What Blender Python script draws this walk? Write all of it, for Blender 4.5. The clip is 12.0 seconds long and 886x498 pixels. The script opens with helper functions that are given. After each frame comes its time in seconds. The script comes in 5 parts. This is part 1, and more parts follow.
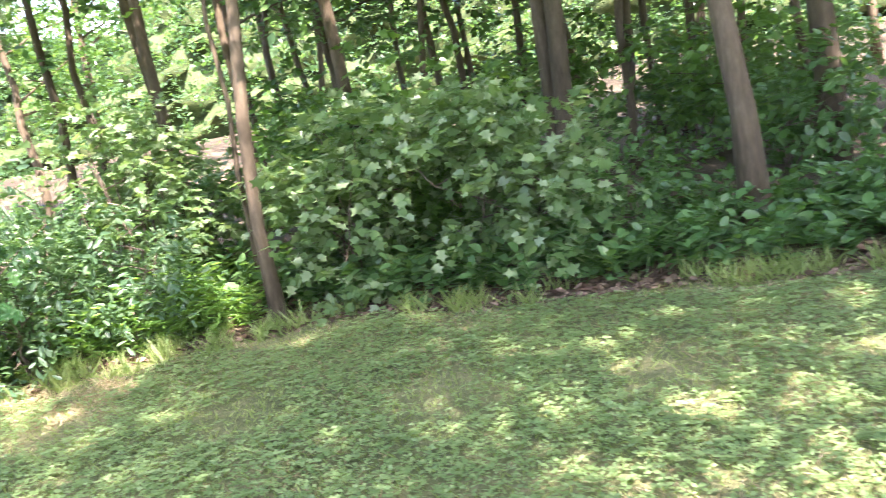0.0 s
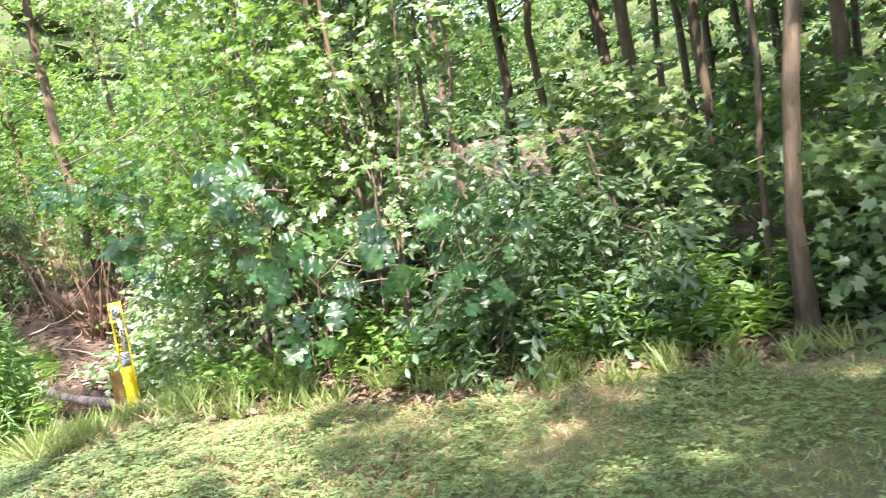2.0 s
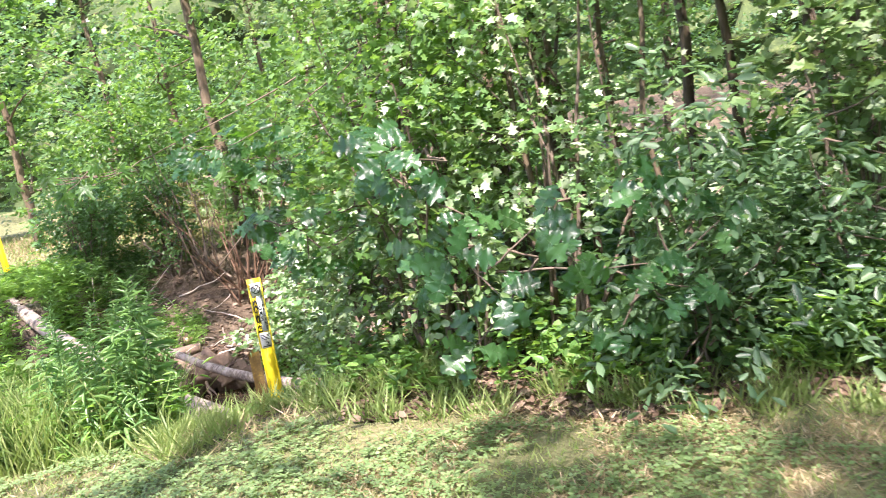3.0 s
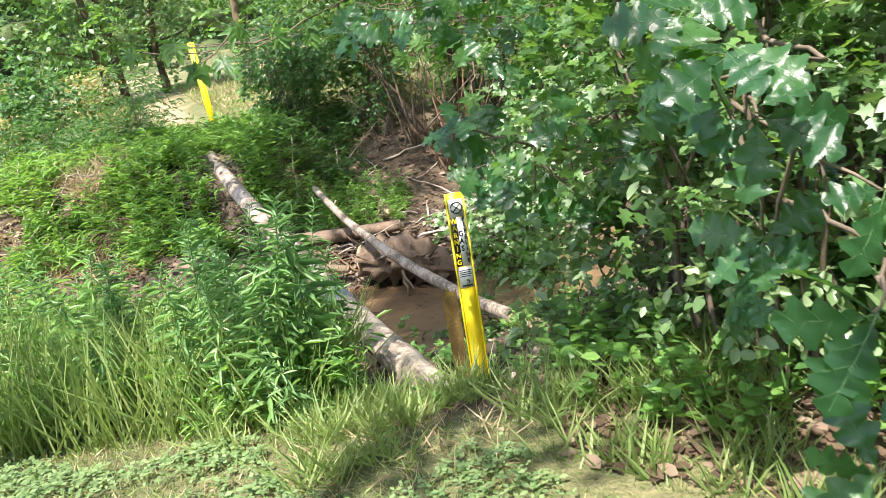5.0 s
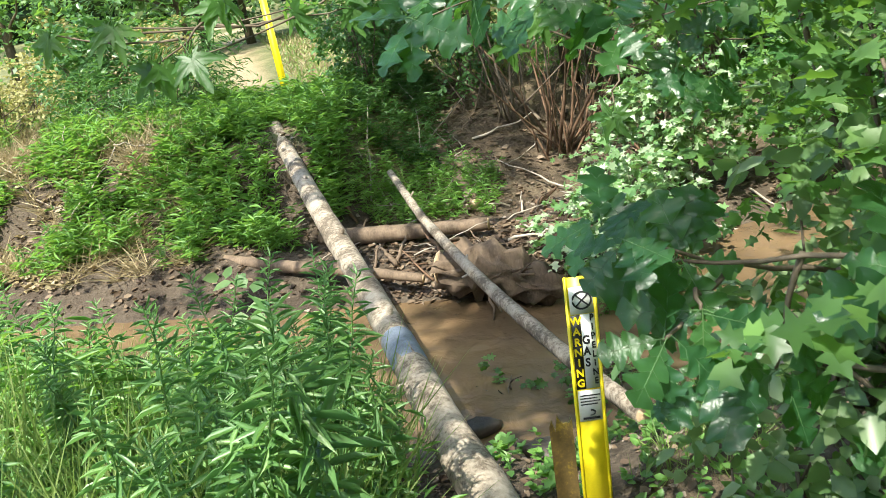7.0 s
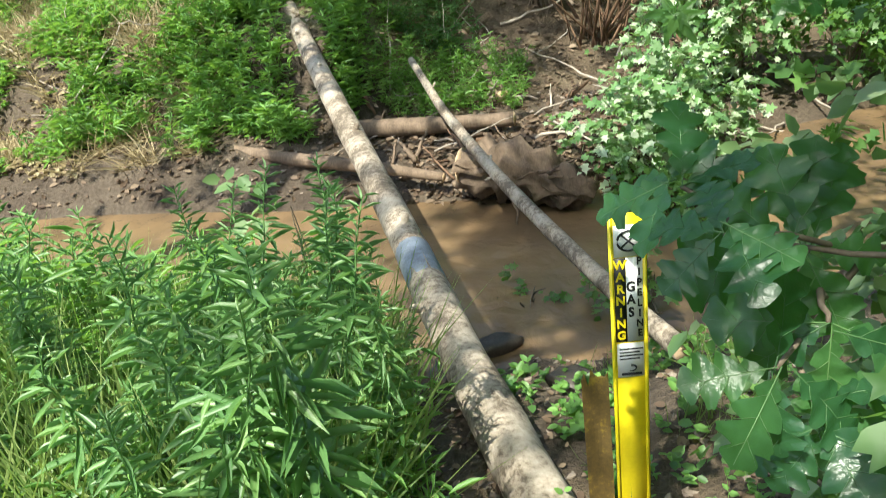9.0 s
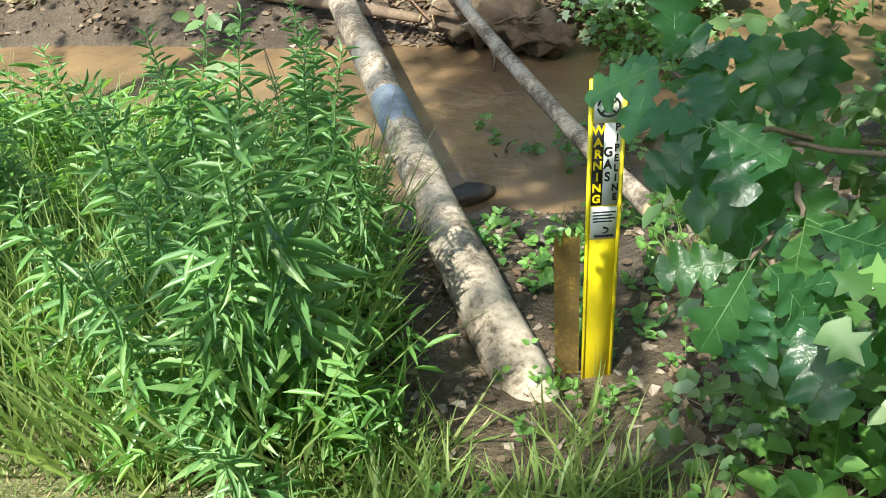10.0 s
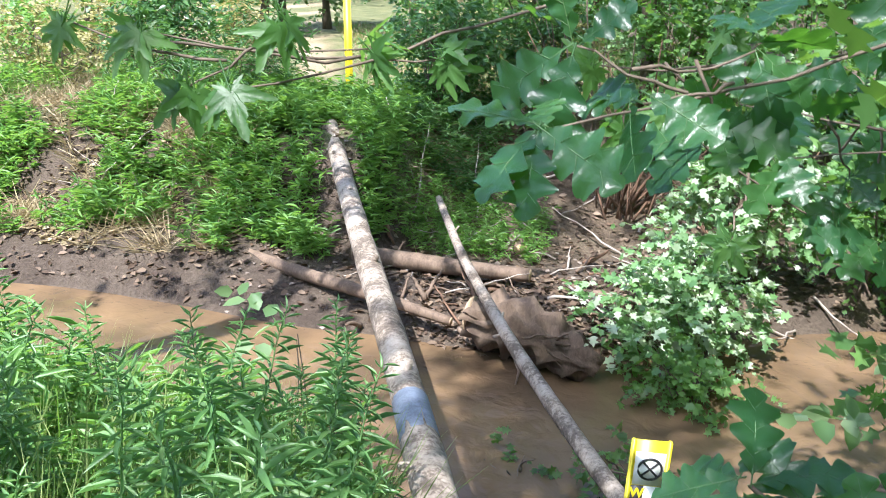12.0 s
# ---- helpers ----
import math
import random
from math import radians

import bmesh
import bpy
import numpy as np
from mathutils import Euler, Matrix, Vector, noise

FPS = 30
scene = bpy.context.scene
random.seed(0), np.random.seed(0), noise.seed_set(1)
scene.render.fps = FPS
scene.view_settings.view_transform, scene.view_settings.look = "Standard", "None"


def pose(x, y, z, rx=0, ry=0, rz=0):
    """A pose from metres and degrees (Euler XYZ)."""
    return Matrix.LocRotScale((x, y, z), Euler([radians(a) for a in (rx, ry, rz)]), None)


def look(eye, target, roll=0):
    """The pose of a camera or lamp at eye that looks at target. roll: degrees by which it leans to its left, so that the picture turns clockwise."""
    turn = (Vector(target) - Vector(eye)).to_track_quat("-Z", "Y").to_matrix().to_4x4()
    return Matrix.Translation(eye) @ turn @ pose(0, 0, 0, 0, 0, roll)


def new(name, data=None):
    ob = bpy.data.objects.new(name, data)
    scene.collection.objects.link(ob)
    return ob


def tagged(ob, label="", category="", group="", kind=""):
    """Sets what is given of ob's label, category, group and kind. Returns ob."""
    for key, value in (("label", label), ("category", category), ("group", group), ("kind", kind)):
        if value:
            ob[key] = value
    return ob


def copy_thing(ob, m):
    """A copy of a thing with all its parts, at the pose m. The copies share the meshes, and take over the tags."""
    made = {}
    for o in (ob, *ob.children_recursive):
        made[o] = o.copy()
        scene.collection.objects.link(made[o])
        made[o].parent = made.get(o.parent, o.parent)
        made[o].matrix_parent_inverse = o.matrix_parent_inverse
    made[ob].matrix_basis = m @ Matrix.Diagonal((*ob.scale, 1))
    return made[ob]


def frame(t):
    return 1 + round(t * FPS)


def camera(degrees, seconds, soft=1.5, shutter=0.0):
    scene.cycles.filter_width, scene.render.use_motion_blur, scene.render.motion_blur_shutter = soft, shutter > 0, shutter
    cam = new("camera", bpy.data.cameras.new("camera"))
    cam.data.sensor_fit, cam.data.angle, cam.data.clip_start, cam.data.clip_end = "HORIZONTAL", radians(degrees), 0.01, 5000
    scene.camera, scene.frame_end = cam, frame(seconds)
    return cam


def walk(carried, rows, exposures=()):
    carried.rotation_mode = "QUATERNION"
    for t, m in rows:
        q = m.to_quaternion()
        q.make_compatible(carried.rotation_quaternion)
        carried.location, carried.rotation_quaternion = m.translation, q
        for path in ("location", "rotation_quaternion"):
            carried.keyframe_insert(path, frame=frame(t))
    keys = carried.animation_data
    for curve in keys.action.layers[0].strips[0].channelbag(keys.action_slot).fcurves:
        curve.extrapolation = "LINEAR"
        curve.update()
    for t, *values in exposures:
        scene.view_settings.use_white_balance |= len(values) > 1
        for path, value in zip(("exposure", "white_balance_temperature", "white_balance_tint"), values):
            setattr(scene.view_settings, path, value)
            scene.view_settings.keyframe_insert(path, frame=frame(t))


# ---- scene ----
# ---- camera and walk ----
PATH = [
    (0, (-0.704, -7.978, 1.778), (0.815, -6.738, 1.385), -10.72),
    (0.5, (-0.599, -7.661, 1.771), (0.735, -6.212, 1.423), -11.37),
    (1, (-0.659, -7.301, 1.776), (0.535, -5.719, 1.512), -10.75),
    (1.5, (-0.633, -6.917, 1.764), (0.413, -5.225, 1.554), -10.44),
    (2, (-0.635, -6.522, 1.751), (0.263, -4.756, 1.477), -9.81),
    (2.5, (-0.576, -6.145, 1.776), (0.175, -4.316, 1.478), -10.73),
    (3, (-0.439, -5.708, 1.780), (0.145, -3.820, 1.468), -10.31),
    (3.5, (-0.392, -5.268, 1.805), (0.044, -3.350, 1.443), -9.69),
    (3.7, (-0.356, -5.098, 1.814), (0.011, -3.171, 1.425), -9.46),
    (5.3, (-0.093, -3.660, 1.870), (-0.115, -1.755, 1.262), -9.58),
    (5.5, (-0.048, -3.478, 1.885), (-0.110, -1.578, 1.263), -9.30),
    (6, (-0.094, -3.004, 1.835), (-0.188, -1.106, 1.214), -8.62),
    (6.5, (-0.081, -2.623, 1.821), (-0.228, -0.727, 1.201), -8.51),
    (6.7, (-0.148, -2.482, 1.849), (-0.303, -0.590, 1.220), -8.71),
    (8.3, (-0.169, -2.053, 1.868), (-0.402, -0.204, 1.143), -8.26),
    (8.5, (-0.173, -2.018, 1.849), (-0.411, -0.178, 1.101), -8.65),
    (9, (-0.178, -1.898, 1.819), (-0.421, -0.120, 0.936), -8.33),
    (9.5, (-0.188, -1.838, 1.796), (-0.418, -0.179, 0.703), -7.88),
    (10, (-0.196, -1.892, 1.873), (-0.390, -0.305, 0.671), -6.14),
    (10.5, (-0.211, -1.868, 1.894), (-0.379, -0.165, 0.859), -4.77),
    (11, (-0.231, -1.828, 1.909), (-0.379, -0.021, 1.066), -2.28),
    (11.5, (-0.255, -1.781, 1.892), (-0.420, 0.087, 1.197), 0.44),
    (12, (-0.269, -1.792, 1.930), (-0.503, 0.096, 1.313), 2.76),
]
cam = camera(54.30, 12.0, soft=0.85, shutter=0.25)
walk(cam, [(t, look(eye, aim, roll)) for t, eye, aim, roll in PATH],
     exposures=[(0.0, 3.2, 6500, 30), (1.0, 2.85, 6500, 34), (2.0, 2.46, 6500, 31), (3.5, 2.0, 6400, 27), (5.5, 1.65, 6500, 11), (8.5, 1.4, 6500, 2), (10.0, 1.5, 6400, 2), (12.0, 1.65, 5700, 15)])

# ---- world and sun ----
SUN_EL, SUN_AZ = 58.0, 205.0      # height of the sun; compass way it comes from, turning clockwise from +y
world = bpy.data.worlds.new("sky")
scene.world = world
world.use_nodes = True
wn = world.node_tree.nodes
sky = wn.new("ShaderNodeTexSky")
sky.sky_type = "NISHITA"
sky.sun_disc = False
sky.dust_density = 2.0
sky.sun_elevation, sky.sun_rotation = radians(SUN_EL), radians(SUN_AZ)
wn["Background"].inputs["Strength"].default_value = 0.15
world.node_tree.links.new(sky.outputs[0], wn["Background"].inputs["Color"])
sun_light = bpy.data.lights.new("sun", "SUN")
sun_light.energy, sun_light.angle, sun_light.color = 4.6, radians(0.55), (1.0, 0.94, 0.84)
SUN_WAY = Vector((math.sin(radians(SUN_AZ)) * math.cos(radians(SUN_EL)), math.cos(radians(SUN_AZ)) * math.cos(radians(SUN_EL)), math.sin(radians(SUN_EL))))
sun_lamp = new("sun", sun_light)
sun_lamp.matrix_world = look(SUN_WAY * 60, (0, 0, 0))


# ---- materials ----
def mat_base(name):
    m = bpy.data.materials.new(name)
    m.use_nodes = True
    return m, m.node_tree.nodes, m.node_tree.links, m.node_tree.nodes["Principled BSDF"]


def ramp(nodes, stops):
    r = nodes.new("ShaderNodeValToRGB")
    e = r.color_ramp.elements
    while len(e) < len(stops):
        e.new(0.5)
    for k, (p, c) in enumerate(stops):
        e[k].position, e[k].color = p, (*c, 1)
    return r


def noise_tex(nodes, links, scale, detail=4, rough=0.6, distort=0.0, coords="Object"):
    tc = nodes.new("ShaderNodeTexCoord")
    n = nodes.new("ShaderNodeTexNoise")
    n.inputs["Scale"].default_value, n.inputs["Detail"].default_value = scale, detail
    n.inputs["Roughness"].default_value, n.inputs["Distortion"].default_value = rough, distort
    links.new(tc.outputs[coords], n.inputs["Vector"])
    return n


def add_bump(nodes, links, bsdf, height, strength, dist):
    b = nodes.new("ShaderNodeBump")
    b.inputs["Strength"].default_value, b.inputs["Distance"].default_value = strength, dist
    links.new(height, b.inputs["Height"])
    links.new(b.outputs[0], bsdf.inputs["Normal"])
    return b


def leaf_mat(name, dark, mid, light, through_col, share=0.4, rough=0.42, single=False):
    """A leaf: a waxy upper face over a blade that lets light through. Tones differ leaf by leaf."""
    m, n, l, b = mat_base(name)
    pick = n.new("ShaderNodeObjectInfo" if single else "ShaderNodeNewGeometry")
    src = pick.outputs["Random" if single else "Random Per Island"]
    r = ramp(n, [(0.0, dark), (0.5, mid), (0.9, light), (1.0, light)])
    l.new(src, r.inputs[0])
    nz = noise_tex(n, l, 9.0, 3)
    mix = n.new("ShaderNodeMix")
    mix.data_type, mix.blend_type = "RGBA", "MULTIPLY"
    mix.inputs["Factor"].default_value = 0.6
    r2 = ramp(n, [(0.3, (0.6, 0.62, 0.55)), (0.7, (1, 1, 1))])
    l.new(nz.outputs["Fac"], r2.inputs[0])
    l.new(r.outputs[0], mix.inputs["A"])
    l.new(r2.outputs[0], mix.inputs["B"])
    l.new(mix.outputs["Result"], b.inputs["Base Color"])
    b.inputs["Roughness"].default_value = rough
    b.inputs["Specular IOR Level"].default_value = 0.45 if single else 0.5
    if single:
        wv = noise_tex(n, l, 11.0, 4, 0.55, 0.8)
        add_bump(n, l, b, wv.outputs["Fac"], 0.12, 0.03)
    t = n.new("ShaderNodeBsdfTranslucent")
    t.inputs[0].default_value = (*through_col, 1)
    s = n.new("ShaderNodeMixShader")
    s.inputs[0].default_value = share
    l.new(b.outputs[0], s.inputs[1])
    l.new(t.outputs[0], s.inputs[2])
    l.new(s.outputs[0], n["Material Output"].inputs["Surface"])
    return m


def surface(name, stops, scale=6.0, rough=0.85, bump=0.6, dist=0.02, fine=60.0, metal=0.0, stretch=None, spec=0.3):
    """Two scales of noise in colour and relief."""
    m, n, l, b = mat_base(name)
    big, small = noise_tex(n, l, scale, 5), noise_tex(n, l, fine, 4, 0.7)
    if stretch:
        for q in (big, small):
            mp = n.new("ShaderNodeMapping")
            mp.inputs["Scale"].default_value = stretch
            src = q.inputs["Vector"].links[0].from_socket
            l.new(src, mp.inputs["Vector"])
            l.new(mp.outputs[0], q.inputs["Vector"])
    add = n.new("ShaderNodeMath")
    add.operation = "MULTIPLY_ADD"
    add.inputs[1].default_value = 0.45
    l.new(small.outputs["Fac"], add.inputs[0])
    sc = n.new("ShaderNodeMath")
    sc.operation = "MULTIPLY"
    sc.inputs[1].default_value = 0.55
    l.new(big.outputs["Fac"], sc.inputs[0])
    l.new(sc.outputs[0], add.inputs[2])
    r = ramp(n, stops)
    l.new(add.outputs[0], r.inputs[0])
    l.new(r.outputs[0], b.inputs["Base Color"])
    b.inputs["Roughness"].default_value, b.inputs["Metallic"].default_value = rough, metal
    b.inputs["Specular IOR Level"].default_value = spec
    add_bump(n, l, b, add.outputs[0], bump, dist)
    return m


M = {}
M["leaf_maple"] = leaf_mat("maple_leaf", (0.051, 0.113, 0.035), (0.087, 0.186, 0.056), (0.157, 0.292, 0.083), (0.22, 0.42, 0.05), 0.42)
M["leaf_shrub"] = leaf_mat("shrub_leaf", (0.045, 0.106, 0.042), (0.074, 0.166, 0.061), (0.130, 0.253, 0.093), (0.17, 0.36, 0.05), 0.36, 0.38)
M["leaf_lime"] = leaf_mat("lime_leaf", (0.09, 0.17, 0.065), (0.14, 0.24, 0.095), (0.27, 0.36, 0.2), (0.27, 0.42, 0.1), 0.4, 0.36)
# silver maple green; the near-white tone stands in for leaves whitened by sun
M["leaf_silver_lit"] = leaf_mat("lit_silver_maple_leaf", (0.09, 0.19, 0.07), (0.16, 0.3, 0.11), (0.5, 0.58, 0.42), (0.28, 0.46, 0.1), 0.34, 0.33)
M["leaf_oak"] = leaf_mat("oak_leaf", (0.017, 0.056, 0.025), (0.027, 0.083, 0.035), (0.048, 0.125, 0.04), (0.16, 0.42, 0.03), 0.32, 0.3, True)
M["vein"] = leaf_mat("leaf_vein", (0.06, 0.14, 0.05), (0.08, 0.17, 0.06), (0.11, 0.21, 0.07), (0.2, 0.4, 0.08), 0.2, 0.5, True)
M["leaf_maple_big"] = leaf_mat("pointed_maple_leaf", (0.05, 0.12, 0.035), (0.075, 0.17, 0.045), (0.12, 0.24, 0.06), (0.24, 0.46, 0.06), 0.42, 0.42, True)
M["leaf_gold"] = leaf_mat("goldenrod_leaf", (0.095, 0.205, 0.072), (0.15, 0.295, 0.1), (0.265, 0.425, 0.16), (0.24, 0.46, 0.11), 0.38, 0.4)
M["leaf_pale"] = leaf_mat("pale_shrub_leaf", (0.05, 0.105, 0.055), (0.085, 0.16, 0.08), (0.15, 0.24, 0.13), (0.2, 0.38, 0.1), 0.36, 0.4)
M["leaf_weed"] = leaf_mat("weed_leaf", (0.073, 0.172, 0.049), (0.130, 0.278, 0.068), (0.213, 0.398, 0.102), (0.28, 0.5, 0.06), 0.42, 0.45)
M["grass"] = leaf_mat("grass_blade", (0.12, 0.19, 0.06), (0.19, 0.28, 0.08), (0.32, 0.38, 0.15), (0.34, 0.46, 0.1), 0.4, 0.5)
M["clover"] = leaf_mat("clover_leaf", (0.11, 0.18, 0.075), (0.16, 0.26, 0.1), (0.25, 0.35, 0.15), (0.28, 0.42, 0.1), 0.35, 0.5)
M["straw"] = leaf_mat("straw", (0.2, 0.15, 0.08), (0.34, 0.27, 0.15), (0.5, 0.42, 0.26), (0.45, 0.36, 0.18), 0.25, 0.7)
M["litter"] = leaf_mat("dead_leaf", (0.05, 0.03, 0.018), (0.11, 0.07, 0.042), (0.22, 0.16, 0.11), (0.2, 0.12, 0.05), 0.12, 0.75)
M["yellow_leaf"] = leaf_mat("yellowing_leaf", (0.2, 0.21, 0.07), (0.34, 0.32, 0.12), (0.46, 0.4, 0.2), (0.45, 0.42, 0.12), 0.35, 0.6)
M["bark"] = surface("bark", [(0.3, (0.045, 0.034, 0.022)), (0.5, (0.115, 0.089, 0.056)), (0.72, (0.215, 0.172, 0.115))], 5, 0.9, 0.9, 0.03, 38, stretch=(1, 1, 0.22))
M["twig"] = surface("twig", [(0.3, (0.07, 0.05, 0.035)), (0.7, (0.2, 0.16, 0.12))], 12, 0.85, 0.3, 0.004, 90)
M["pale_stick"] = surface("pale_stick", [(0.3, (0.2, 0.165, 0.13)), (0.7, (0.45, 0.4, 0.34))], 12, 0.85, 0.3, 0.004, 90)
M["cane"] = surface("dead_cane", [(0.3, (0.075, 0.042, 0.026)), (0.7, (0.21, 0.13, 0.08))], 12, 0.8, 0.3, 0.004, 90)
# pale patches: peeling bark, with dappled sun put into the colour as well
M["log"] = surface("dappled_weathered_log", [(0.34, (0.075, 0.057, 0.042)), (0.45, (0.15, 0.12, 0.09)), (0.5, (0.27, 0.225, 0.175)), (0.58, (0.37, 0.32, 0.26)), (0.7, (0.47, 0.41, 0.335))], 4.5, 0.85, 0.7, 0.012, 42)
M["log_dark"] = surface("wet_log", [(0.3, (0.06, 0.042, 0.03)), (0.55, (0.16, 0.115, 0.08)), (0.78, (0.28, 0.22, 0.16))], 7, 0.8, 0.6, 0.015, 50, stretch=(1, 1, 0.35))
M["cut_wood"] = surface("cut_wood", [(0.3, (0.36, 0.25, 0.15)), (0.7, (0.58, 0.45, 0.3))], 14, 0.8, 0.4, 0.006, 80)
M["mud"] = surface("mud", [(0.3, (0.11, 0.078, 0.055)), (0.5, (0.22, 0.165, 0.125)), (0.72, (0.33, 0.265, 0.21))], 1.8, 0.75, 0.8, 0.05, 24)
M["path"] = surface("sunny_path", [(0.3, (0.36, 0.29, 0.2)), (0.7, (0.6, 0.52, 0.4))], 2, 0.9, 0.5, 0.02, 40)
M["yellow"] = surface("yellow_plastic", [(0.2, (0.6, 0.47, 0.012)), (0.6, (0.74, 0.6, 0.015)), (0.9, (0.8, 0.66, 0.03))], 5, 0.42, 0.08, 0.001, 120, spec=0.5)
M["sticker"] = surface("white_sticker", [(0.2, (0.66, 0.66, 0.64)), (0.8, (0.82, 0.82, 0.8))], 30, 0.5, 0.05, 0.001, 150)
M["black"] = surface("black_ink", [(0.2, (0.012, 0.012, 0.014)), (0.8, (0.03, 0.03, 0.032))], 30, 0.5, 0.02, 0.001, 150)
M["rust_stake"] = surface("worn_stake", [(0.3, (0.045, 0.032, 0.015)), (0.52, (0.12, 0.08, 0.025)), (0.75, (0.42, 0.3, 0.03))], 7, 0.7, 0.4, 0.004, 60)
M["blue_band"] = surface("blue_grey_band", [(0.35, (0.13, 0.14, 0.16)), (0.6, (0.27, 0.31, 0.38))], 11, 0.5, 0.2, 0.003, 70)
M["dark_stone"] = surface("dark_wet_stone", [(0.3, (0.022, 0.019, 0.017)), (0.7, (0.085, 0.07, 0.058))], 9, 0.45, 0.6, 0.01, 60)
M["stone"] = surface("stone", [(0.3, (0.12, 0.09, 0.07)), (0.7, (0.32, 0.27, 0.22))], 8, 0.8, 0.6, 0.01, 60)



def ground_material():
    """Turf, mud, woodland soil and sunny path, laid out by the sheet's own cover values with ragged borders."""
    m, n, l, b = mat_base("ground_cover")
    big, small = noise_tex(n, l, 1.6, 6, 0.65), noise_tex(n, l, 30.0, 5, 0.7)
    add = n.new("ShaderNodeMath")
    add.operation = "ADD"
    l.new(big.outputs["Fac"], add.inputs[0])
    l.new(small.outputs["Fac"], add.inputs[1])
    half = n.new("ShaderNodeMath")
    half.operation = "MULTIPLY"
    half.inputs[1].default_value = 0.5
    l.new(add.outputs[0], half.inputs[0])
    covers = [("turf", [(0.3, (0.07, 0.085, 0.036)), (0.45, (0.125, 0.14, 0.058)), (0.58, (0.2, 0.195, 0.09)), (0.72, (0.33, 0.275, 0.155))]),
              ("soil", [(0.3, (0.05, 0.036, 0.024)), (0.5, (0.115, 0.085, 0.055)), (0.7, (0.2, 0.165, 0.11))]),
              ("mud", [(0.3, (0.04, 0.029, 0.02)), (0.45, (0.075, 0.056, 0.04)), (0.58, (0.12, 0.094, 0.068)), (0.72, (0.2, 0.16, 0.12))]),
              ("path", [(0.3, (0.28, 0.21, 0.125)), (0.7, (0.47, 0.38, 0.25))])]
    last = None
    for name, stops in covers:
        r = ramp(n, stops)
        l.new(half.outputs[0], r.inputs[0])
        if last is None:
            last = r.outputs[0]
            continue
        at = n.new("ShaderNodeAttribute")
        at.attribute_name = name
        edge = n.new("ShaderNodeMath")
        edge.operation = "MULTIPLY_ADD"
        edge.inputs[1].default_value = 1.6
        l.new(half.outputs[0], edge.inputs[0])
        off = n.new("ShaderNodeMath")
        off.operation = "MULTIPLY_ADD"
        off.inputs[1].default_value, off.inputs[2].default_value = 3.0, -1.0 - 1.3
        l.new(at.outputs["Fac"], off.inputs[0])
        l.new(off.outputs[0], edge.inputs[2])
        edge.use_clamp = True
        mix = n.new("ShaderNodeMix")
        mix.data_type = "RGBA"
        l.new(edge.outputs[0], mix.inputs["Factor"])
        l.new(last, mix.inputs["A"])
        l.new(r.outputs[0], mix.inputs["B"])
        last = mix.outputs["Result"]
    l.new(last, b.inputs["Base Color"])
    b.inputs["Roughness"].default_value = 0.85
    b.inputs["Specular IOR Level"].default_value = 0.3
    add_bump(n, l, b, half.outputs[0], 1.0, 0.09)
    return m


M["ground"] = ground_material()

wm, n, l, b = mat_base("muddy_water")
b.inputs["Base Color"].default_value = (0.29, 0.175, 0.085, 1)
b.inputs["Roughness"].default_value = 0.04
b.inputs["IOR"].default_value = 1.33
nz = noise_tex(n, l, 5.5, 4, 0.55, 0.5)
add_bump(n, l, b, nz.outputs["Fac"], 0.35, 0.05)
nz2 = noise_tex(n, l, 1.1, 3)
r = ramp(n, [(0.3, (0.08, 0.055, 0.033)), (0.7, (0.2, 0.13, 0.07))])
l.new(nz2.outputs["Fac"], r.inputs[0])
l.new(r.outputs[0], b.inputs["Base Color"])
M["water"] = wm


# ---- mesh tools ----
class Builder:
    """Collects vertex and face arrays for one mesh."""

    def __init__(self):
        self.v, self.f, self.count = [], [], 0

    def add(self, verts, faces):
        verts, faces = np.asarray(verts, float).reshape(-1, 3), np.asarray(faces, int)
        self.v.append(verts)
        self.f.append(faces + self.count)
        self.count += len(verts)
        return self

    def mesh(self, name, material, smooth=True):
        me = bpy.data.meshes.new(name)
        co = np.concatenate(self.v)
        loops = np.concatenate([f.ravel() for f in self.f])
        sizes = np.concatenate([np.full(len(f), f.shape[1]) for f in self.f])
        me.vertices.add(len(co))
        me.vertices.foreach_set("co", co.ravel())
        me.loops.add(len(loops))
        me.loops.foreach_set("vertex_index", loops)
        me.polygons.add(len(sizes))
        me.polygons.foreach_set("loop_start", np.r_[0, np.cumsum(sizes)[:-1]])
        me.polygons.foreach_set("use_smooth", np.full(len(sizes), smooth))
        me.update(calc_edges=True)
        me.materials.append(material)
        return me


def part(name, builder, material, parent=None, label="", smooth=True):
    ob = new(name, builder.mesh(name, material, smooth))
    if parent is not None:
        ob.parent = parent
    if label:
        tagged(ob, label)
    return ob


def thing(name, x, y, z, label, category, group="", kind="", rz=0):
    ob = new(name)
    ob.empty_display_size = 0.1
    ob.matrix_basis = pose(x, y, z, 0, 0, rz)
    return tagged(ob, label, category, group, kind)


def norm(a):
    return a / np.maximum(np.linalg.norm(a, axis=-1, keepdims=True), 1e-9)


